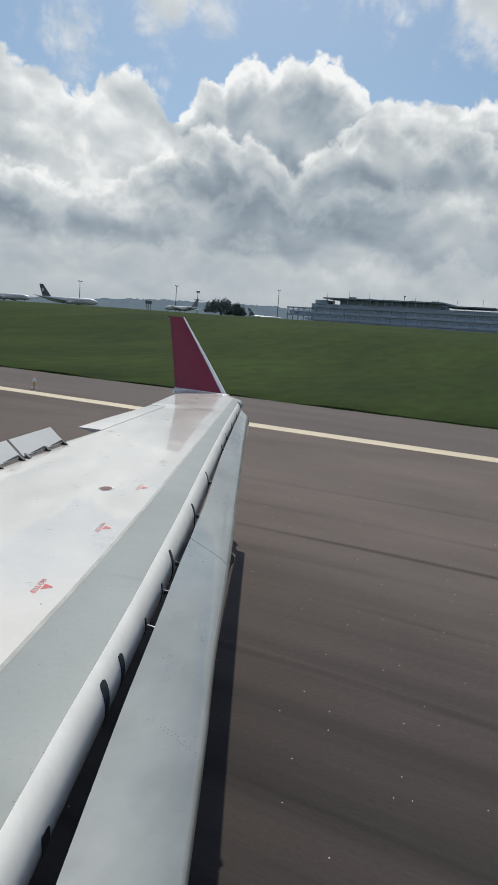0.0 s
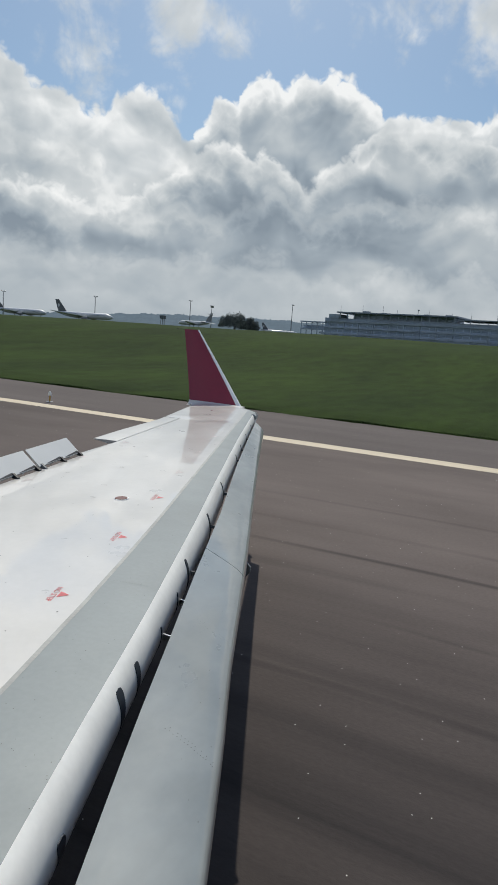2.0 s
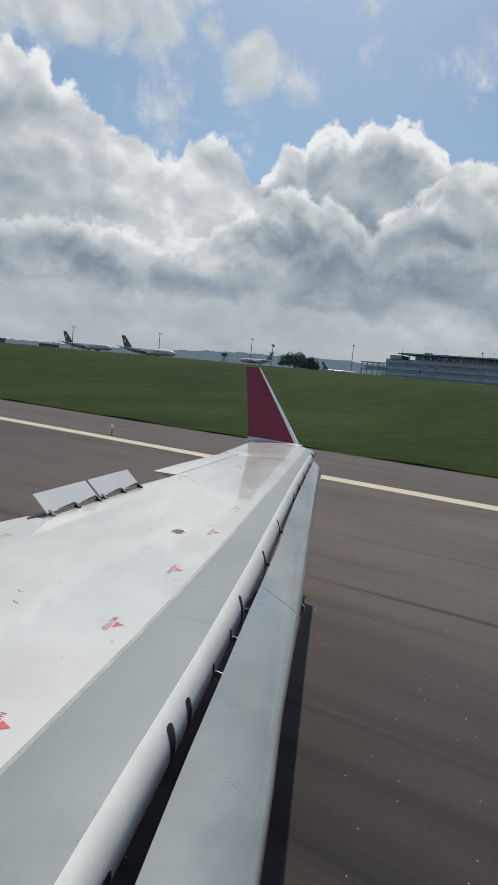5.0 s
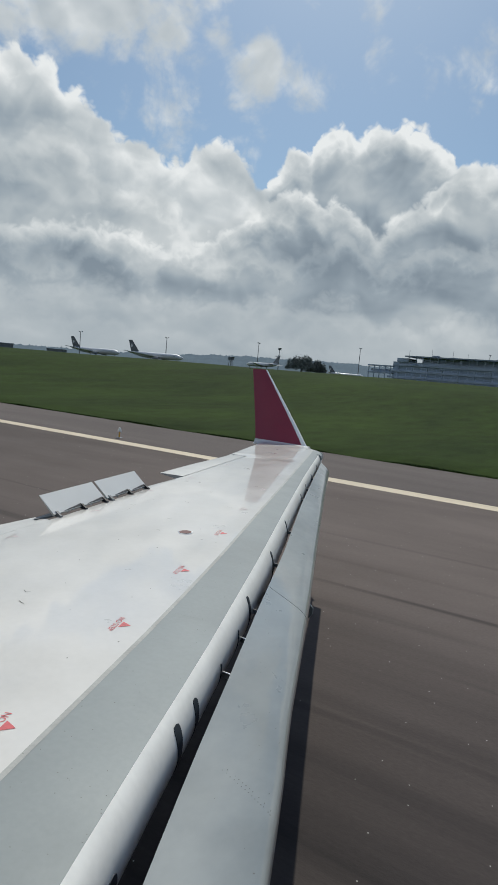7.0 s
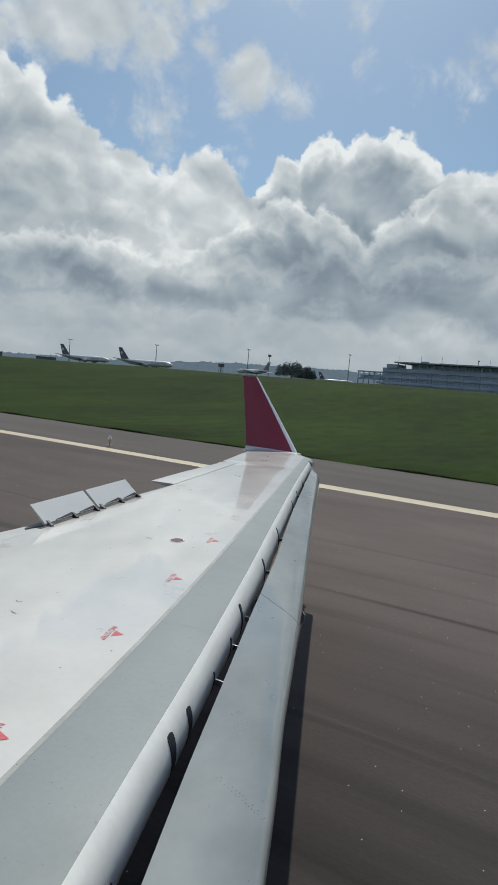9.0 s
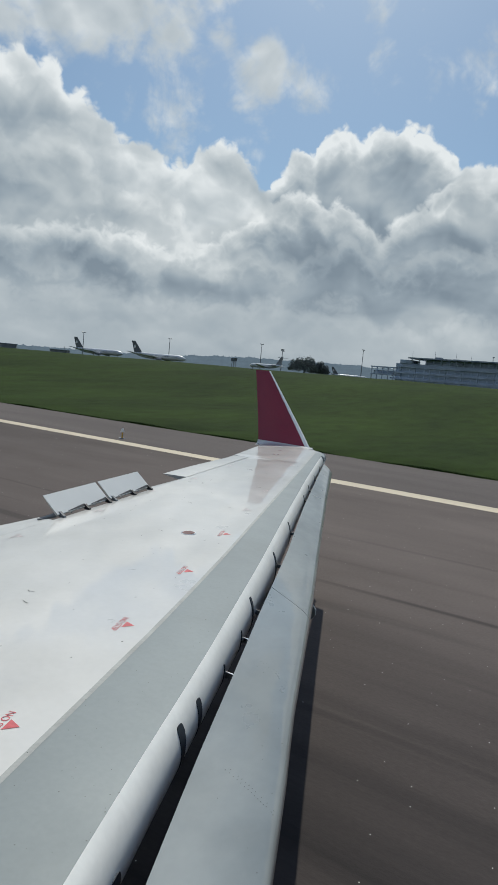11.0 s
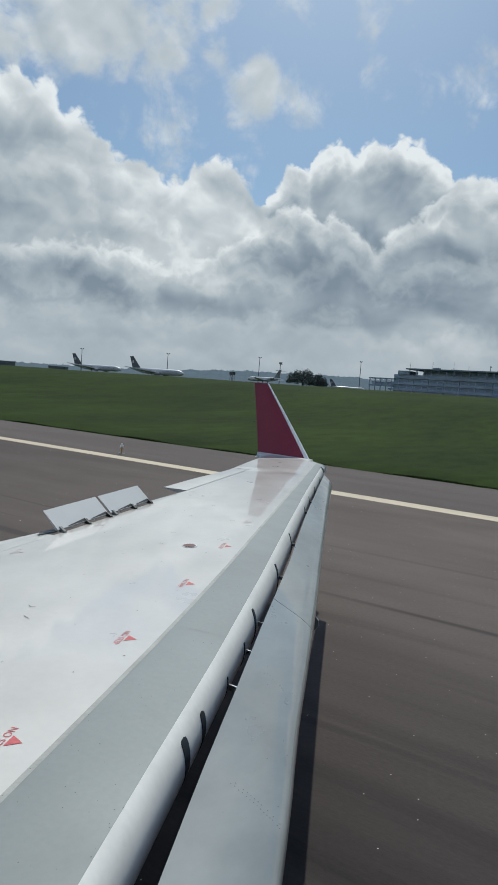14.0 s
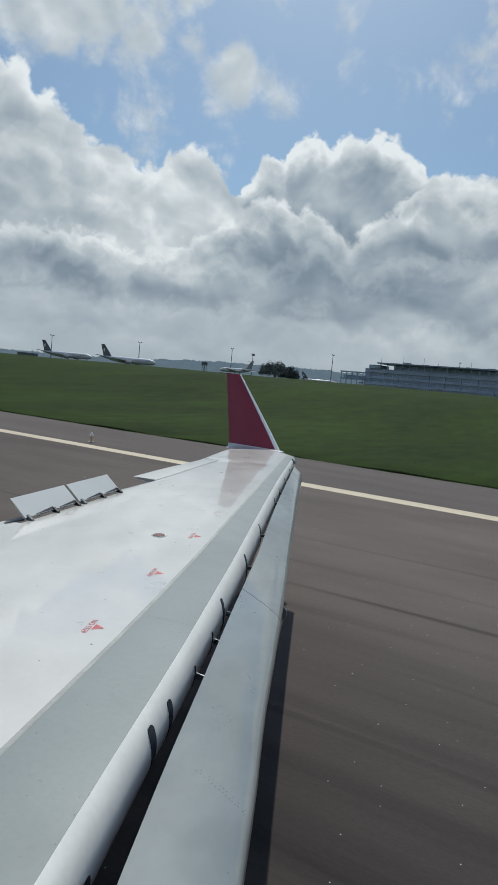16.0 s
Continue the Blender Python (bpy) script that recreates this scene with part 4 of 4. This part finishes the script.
def build_airliner(bearing, dist, heading, length, name, label, t_tail=False, tail_mat=None):
    """A parked jet, nose along +X before it is turned to its heading."""
    k = length / 58.0
    base = thing(name, label, "airplane", group="parked airliners", at=spot(bearing, dist), turn=heading)

    def at(x, y, z):
        return Vector((x * k, y * k, z * k))

    rings = []
    for x, r, z in ((29, 0.1, 4.9), (28, 1.1, 5.0), (26, 2.0, 5.2), (22.5, 2.8, 5.5), (-8, 2.8, 5.5), (-16, 2.3, 6.0), (-23, 1.3, 6.8), (-29, 0.3, 7.4)):
        rings.append([at(x, r * math.cos(2 * math.pi * i / 20), z + r * math.sin(2 * math.pi * i / 20)) for i in range(20)])
    part("fuselage", loft(rings), JET_WHITE, base, "long white airliner fuselage", True)

    def blade(name_, pts, thick, mat, lab):
        bm = bmesh.new()
        top = [bm.verts.new(p + thick * k) for p in pts]
        low = [bm.verts.new(p - thick * k) for p in pts]
        n = len(pts)
        bm.faces.new(top)
        bm.faces.new(list(reversed(low)))
        for i in range(n):
            bm.faces.new((low[i], low[(i + 1) % n], top[(i + 1) % n], top[i]))
        part(name_, bm, mat, base, lab)

    blade("tail_fin", [at(-17, 0, 8.0), at(-25.5, 0, 7.6), at(-28.9, 0, 18.6), at(-25.3, 0, 18.6)], Vector((0, 0.22, 0)), tail_mat or JET_DARK, "tall dark painted tail fin")
    if not t_tail:
        for s in (-1, 1):
            bm = bmesh.new()
            bmesh.ops.create_cone(bm, cap_ends=True, segments=20, radius1=1.25 * k, radius2=1.25 * k, depth=0.06 * k,
                                  matrix=Matrix.Translation(at(-25.2, 0.26 * s, 13.4)) @ Matrix.Rotation(math.pi / 2, 4, "X") @ Matrix.Diagonal((0.8, 1.25, 1, 1)))
            part("tail_emblem", bm, JET_WHITE, base, "pale oval emblem on the tail fin")
    zt = 16.6 if t_tail else 7.4
    for s in (-1, 1):
        blade("tailplane", [at(-23.0 - (3 if t_tail else 0), 0.4 * s, zt), at(-26.5 - (2 if t_tail else 0), 0.4 * s, zt), at(-29, 9.0 * s, zt + 0.8), at(-27.2, 9.0 * s, zt + 0.8)],
              Vector((0, 0, 0.18)), JET_WHITE, "white tailplane")
        blade("wing", [at(7.5, 2.0 * s, 4.3), at(-4.5, 2.0 * s, 4.2), at(-10.5, 28 * s, 6.6), at(-7.5, 28 * s, 6.7)], Vector((0, 0, 0.30)), JET_WHITE, "long white swept wing")
        bm = bmesh.new()
        if t_tail:
            tube(bm, at(-14, 3.6 * s, 6.8), at(-20, 3.6 * s, 6.9), 1.3 * k, 0.9 * k, 14)
        else:
            tube(bm, at(8.5, 9.4 * s, 3.0), at(2.5, 9.4 * s, 3.2), 1.5 * k, 1.0 * k, 14)
        part("engine", bm, JET_GREY, base, "grey jet engine nacelle")
        bm = bmesh.new()
        tube(bm, at(-2, 5.0 * s, 0.0), at(-2, 5.0 * s, 4.3), 0.55 * k, seg=8)
        part("landing_leg", bm, JET_GREY, base, "dark main landing gear")
    bm = bmesh.new()
    tube(bm, at(23, 0, 0), at(23, 0, 3.2), 0.4 * k, seg=8)
    part("landing_leg", bm, JET_GREY, base, "dark nose landing gear")
    bm = bmesh.new()
    for s in (-1, 1):
        for i in range(36):
            box(bm, (0.35 * k, 0.06 * k, 0.5 * k), at(21.5 - i * 0.95, 2.76 * s, 6.1))
    tagged(part("window_row", bm, JET_DARK, base, "row of small dark cabin windows"), kind="stuff")


build_airliner(136.6, 560, 16, 47, "airliner", "parked white airliner with dark patterned tail fin")
build_airliner(131.5, 525, 14, 49, "airliner", "parked white airliner with dark tail beside a mast")
build_airliner(122.1, 380, 170, 26, "regional_jet", "smaller parked jet with high tailplane near the tree", True, JET_GREY)
build_airliner(114.8, 560, 20, 31, "airliner", "parked narrow airliner partly behind the grass rise")


def build_mast(bearing, dist, height, heads, name, label):
    base = thing(name, label, "light mast", group="apron light masts", at=spot(bearing, dist))
    bm = bmesh.new()
    tube(bm, (0, 0, 0), (0, 0, height), 0.42, 0.20, 10)
    part("pole", bm, STEEL, base, "tapered steel pole")
    bm = bmesh.new()
    box(bm, (0.3, 4.2 if heads > 2 else 3.0, 0.3), (0, 0, height))
    part("crossbar", bm, STEEL, base, "steel crossbar")
    rows = 2 if heads > 2 else 1
    for r in range(rows):
        for i in range(heads if rows == 1 else heads // 2):
            n = heads if rows == 1 else heads // 2
            y = -1.7 + 3.4 * i / max(1, n - 1)
            bm = bmesh.new()
            box(bm, (0.7, 0.95, 0.6), (0.25, y, height + 0.45 - 1.1 * r), Matrix.Rotation(radians(28), 4, "Y"), 0.08)
            part("floodlight", bm, JET_GREY, base, "dark floodlight housing")


for b, d, h in ((137.85, 560, 19.0), (130.6, 540, 20), (122.6, 560, 23.6), (113.8, 560, 25.8), (103.2, 560, 28)):
    build_mast(b, d, h, 2, "light_mast", "tall slim apron light mast with paired floodlights")
build_mast(120.75, 520, 18.5, 8, "floodlight_mast", "apron floodlight mast with two rows of lamps")


def build_tree(bearing, dist, spread, height, name, label, seed):
    rnd = random.Random(seed)
    base = thing(name, label, "tree", at=spot(bearing, dist))
    bm = bmesh.new()
    tube(bm, (0, 0, 0), (0.3, 0.2, height * 0.45), 0.9, 0.55, 10)
    for k in range(7):
        a = 2 * math.pi * k / 7 + rnd.uniform(-0.3, 0.3)
        tube(bm, (0.3, 0.2, height * 0.38), (spread * 0.33 * math.cos(a), spread * 0.33 * math.sin(a), height * rnd.uniform(0.62, 0.8)), 0.38, 0.12, 7)
    part("trunk", bm, BARK, base, "thick trunk with spreading limbs")
    verts, faces = [], []
    clumps = []
    for k in range(70):
        a, r = rnd.uniform(0, 2 * math.pi), spread * 0.5 * math.sqrt(rnd.random())
        dome = math.sqrt(max(0.0, 1 - (2 * r / spread) ** 2))
        z = height * (0.26 + (0.64 * dome + 0.04) * rnd.uniform(0.1, 1.0))
        clumps.append((Vector((r * math.cos(a), r * math.sin(a), z)), rnd.uniform(1.4, 2.7)))
    for c, cr in clumps:
        for k in range(85):
            d = Vector((rnd.gauss(0, 1), rnd.gauss(0, 1), rnd.gauss(0, 0.7))).normalized() * cr * rnd.uniform(0.5, 1.05)
            p = c + d
            u = Vector((rnd.gauss(0, 1), rnd.gauss(0, 1), rnd.gauss(0, 1))).normalized()
            v = u.cross(Vector((rnd.gauss(0, 1), rnd.gauss(0, 1), rnd.gauss(0, 1)))).normalized()
            s = rnd.uniform(0.35, 0.62)
            i = len(verts)
            verts += [p - u * s, p + v * s * 0.5, p + u * s, p - v * s * 0.5]
            faces.append((i, i + 1, i + 2, i + 3))
    me = bpy.data.meshes.new("crown")
    me.from_pydata(verts, [], faces)
    me.materials.append(LEAF)
    ob = new("crown", me)
    ob.parent = base
    tagged(ob, "broad dark green leafy crown")


build_tree(118.7, 470, 23, 12.9, "tree", "broad dark tree standing behind the grass rise", 3)
build_tree(117.4, 474, 12, 9.8, "tree", "lower spreading dark tree behind the grass rise", 8)


def build_terminal():
    x0, y0, z0 = spot(111.9, 520)
    base = thing("terminal_building", "long blue grey airport terminal with stepped flat roofs", "building", at=(x0, y0, z0), turn=-6.0)
    base.scale = (1.0, 1.0, 1.17)
    length = 176.0

    def slab(name, x, y, z, lx, ly, lz, mat, lab="", parent=base):
        bm = bmesh.new()
        box(bm, (lx, ly, lz), (x + lx / 2, y + ly / 2, z + lz / 2))
        return part(name, bm, mat, parent, lab)

    core = slab("wall", 8, 4, 0, length - 8, 34, 14.0, BLUE_WALL, "blue grey main block")
    for k, z in enumerate((3.4, 7.4, 11.4)):
        slab("floor_band", 4 + 3 * k, 3.0 - 0.2 * k, z, length - 6 - 6 * k, 3.0, 1.1, CONCRETE, "pale concrete floor band")
        for i in range(26):
            xx = 14 + i * 6.0
            if xx > length - 14:
                break
            slab("window", xx, 3.88 - 0.02, z - 2.3, 5.0, 0.3, 1.5, PANE, "", core)
        for i in range(14):
            slab("column", 12 + i * 12.0, 3.2, z - 3.3, 0.7, 0.7, 3.3, CONCRETE)
    slab("roof", 20, -1.5, 17.2, 92, 36, 0.8, ROOF, "thin upper roof canopy over an open deck")
    for i in range(16):
        slab("column", 22 + i * 5.8, 0.5, 14.0, 0.6, 0.6, 3.2, CONCRETE)
    slab("wall", 30, 8, 14.0, 78, 22, 3.2, BLUE_WALL, "set back upper storey")
    slab("roof", 112, 0, 15.6, 34, 30, 0.7, ROOF, "lower roof canopy")
    for i in range(6):
        slab("column", 114 + i * 6, 1.0, 14.0, 0.5, 0.5, 1.6, CONCRETE)
    slab("roof", 148, 2, 17.0, 22, 24, 0.7, ROOF, "small raised roof canopy")
    for i in range(4):
        slab("column", 150 + i * 6, 3.0, 14.0, 0.5, 0.5, 3.0, CONCRETE)
    slab("wall", 12, 2, 14.0, 9, 16, 2.4, CONCRETE, "pale stair head at the roof's end")
    # covered walkway at the near end
    for z, lab in ((5.6, "walkway floor"), (10.4, "walkway roof")):
        slab("walkway_slab", -14, 4, z, 24, 5, 0.8, CONCRETE, "covered " + lab)
    slab("walkway_wall", -13, 7.5, 6.4, 21, 0.4, 2.2, BLUE_WALL)
    for i in range(5):
        slab("column", -13.5 + i * 4.8, 4.3, 0, 0.6, 0.6, 10.4, CONCRETE)
    rnd = random.Random(5)
    for i in range(9):
        bm = bmesh.new()
        x = 16 + i * 17 + rnd.uniform(-4, 4)
        tube(bm, (x, 12, 16.5), (x, 12, 18.0 + rnd.uniform(1.5, 5.5)), 0.14, 0.08, 6)
        part("antenna", bm, STEEL, base, "thin roof antenna")
    for i in range(5):
        slab("roof_plant", 36 + i * 15 + rnd.uniform(-3, 3), 14, 18.0, rnd.uniform(2, 5), 4, rnd.uniform(0.8, 1.8), ROOF, "small roof plant box")


build_terminal()


SHED = material("dark_shed_cladding", (0.15, 0.17, 0.19), 0.7, vary=0.3, scale=0.3)


def build_hangar():
    base = thing("storage_shed", "long low dark shed beyond the grass rise", "building", at=spot(144.2, 800), turn=52)
    bm = bmesh.new()
    box(bm, (30, 12, 7.2), (0, 0, 3.6))
    part("wall", bm, SHED, base, "dark shed wall")
    bm = bmesh.new()
    box(bm, (31, 13, 0.7), (0, 0, 7.5))
    part("roof", bm, ROOF, base, "flat dark roof")
    bm = bmesh.new()
    box(bm, (6, 0.3, 6), (-4, -6.1, 3.0))
    part("door", bm, JET_GREY, base, "wide closed door")


build_hangar()


def build_hills():
    """Wooded ridge along the horizon, with an uneven tree line."""
    rnd = random.Random(21)
    for dist, height, seed in ((2600, 1.0, 1.0), (3300, 1.25, 7.0)):
        prof = [(60, 0.7), (90, 0.8), (99, 0.95), (106, 1.2), (113, 1.4), (119, 1.35), (123, 1.3), (127, 1.15), (131, 0.85), (136, 0.75), (146, 0.6), (175, 0.4)]
        verts, faces = [], []
        n = 1100
        for i in range(n + 1):
            b = 60 + 115 * i / n
            e = along(prof, b) * height
            lump = noise.fractal(Vector((b * 0.5, seed, 0)), 1.0, 2.0, 5) * 0.16 + abs(noise.noise(Vector((b * 4.0, seed, 2)))) * 0.16 + abs(noise.noise(Vector((b * 11.0, seed, 5)))) * 0.09 + rnd.random() * 0.02
            top = 3.4 + dist * math.tan(radians(max(0.15, e + lump)))
            x, y = math.cos(radians(b)), math.sin(radians(b))
            for d, z in ((dist - 700, 0.0), (dist - 250, top * 0.62), (dist, top), (dist + 500, 0.0)):
                verts.append((x * d, y * d, z))
        for i in range(n):
            for j in range(3):
                a = i * 4 + j
                faces.append((a, a + 4, a + 5, a + 1))
        me = bpy.data.meshes.new("hills")
        me.from_pydata(verts, [], faces)
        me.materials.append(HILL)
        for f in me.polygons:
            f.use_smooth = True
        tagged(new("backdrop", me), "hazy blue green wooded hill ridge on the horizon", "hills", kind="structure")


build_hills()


def build_edge_light(x, y):
    base = thing("runway_light", "small runway edge light on a short stalk", "runway light", at=(x, y, 0.004))
    bm = bmesh.new()
    tube(bm, (0, 0, 0), (0, 0, 0.03), 0.16, 0.15, 16)
    part("base_plate", bm, STEEL, base, "round steel base plate")
    bm = bmesh.new()
    tube(bm, (0, 0, 0.03), (0, 0, 0.30), 0.035, seg=10)
    part("stalk", bm, material("yellow_stalk", (0.55, 0.33, 0.05), 0.6, vary=0.2, scale=9), base, "yellow stalk")
    bm = bmesh.new()
    tube(bm, (0, 0, 0.30), (0, 0, 0.38), 0.09, 0.085, 14)
    tube(bm, (0, 0, 0.38), (0, 0, 0.48), 0.075, 0.04, 14)
    part("lamp", bm, material("frosted_lamp_glass", (0.7, 0.7, 0.66), 0.2), base, "frosted lamp dome")


build_edge_light(-21.2, 21.9)


def build_hut(bearing, dist):
    base = thing("equipment_hut", "low dark equipment hut with a short mast", "hut", at=spot(bearing, dist), turn=30)
    bm = bmesh.new()
    box(bm, (15, 8, 3.6), (0, 0, 1.8))
    part("wall", bm, SHED, base, "dark hut wall")
    bm = bmesh.new()
    box(bm, (16, 9, 0.4), (0, 0, 3.8))
    part("roof", bm, ROOF, base, "flat hut roof")
    bm = bmesh.new()
    tube(bm, (4, 0, 4.0), (4, 0, 7.0), 0.15, seg=6)
    part("mast", bm, STEEL, base, "short mast")


build_hut(139.7, 600)


def build_watch_tower(bearing, dist):
    base = thing("watch_tower", "small airfield tower on legs near the horizon", "tower", at=spot(bearing, dist))
    for sx in (-1, 1):
        for sy in (-1, 1):
            bm = bmesh.new()
            tube(bm, (2.2 * sx, 2.2 * sy, 0), (1.6 * sx, 1.6 * sy, 12.5), 0.35, seg=6)
            part("leg", bm, STEEL, base, "steel tower leg")
    bm = bmesh.new()
    box(bm, (5.4, 5.4, 3.4), (0, 0, 14.2), None, 0.2)
    part("cabin", bm, SHED, base, "dark lookout cabin")
    bm = bmesh.new()
    box(bm, (6.6, 6.6, 0.5), (0, 0, 16.2), None, 0.15)
    part("roof", bm, ROOF, base, "flat tower roof")


build_watch_tower(124.9, 800)
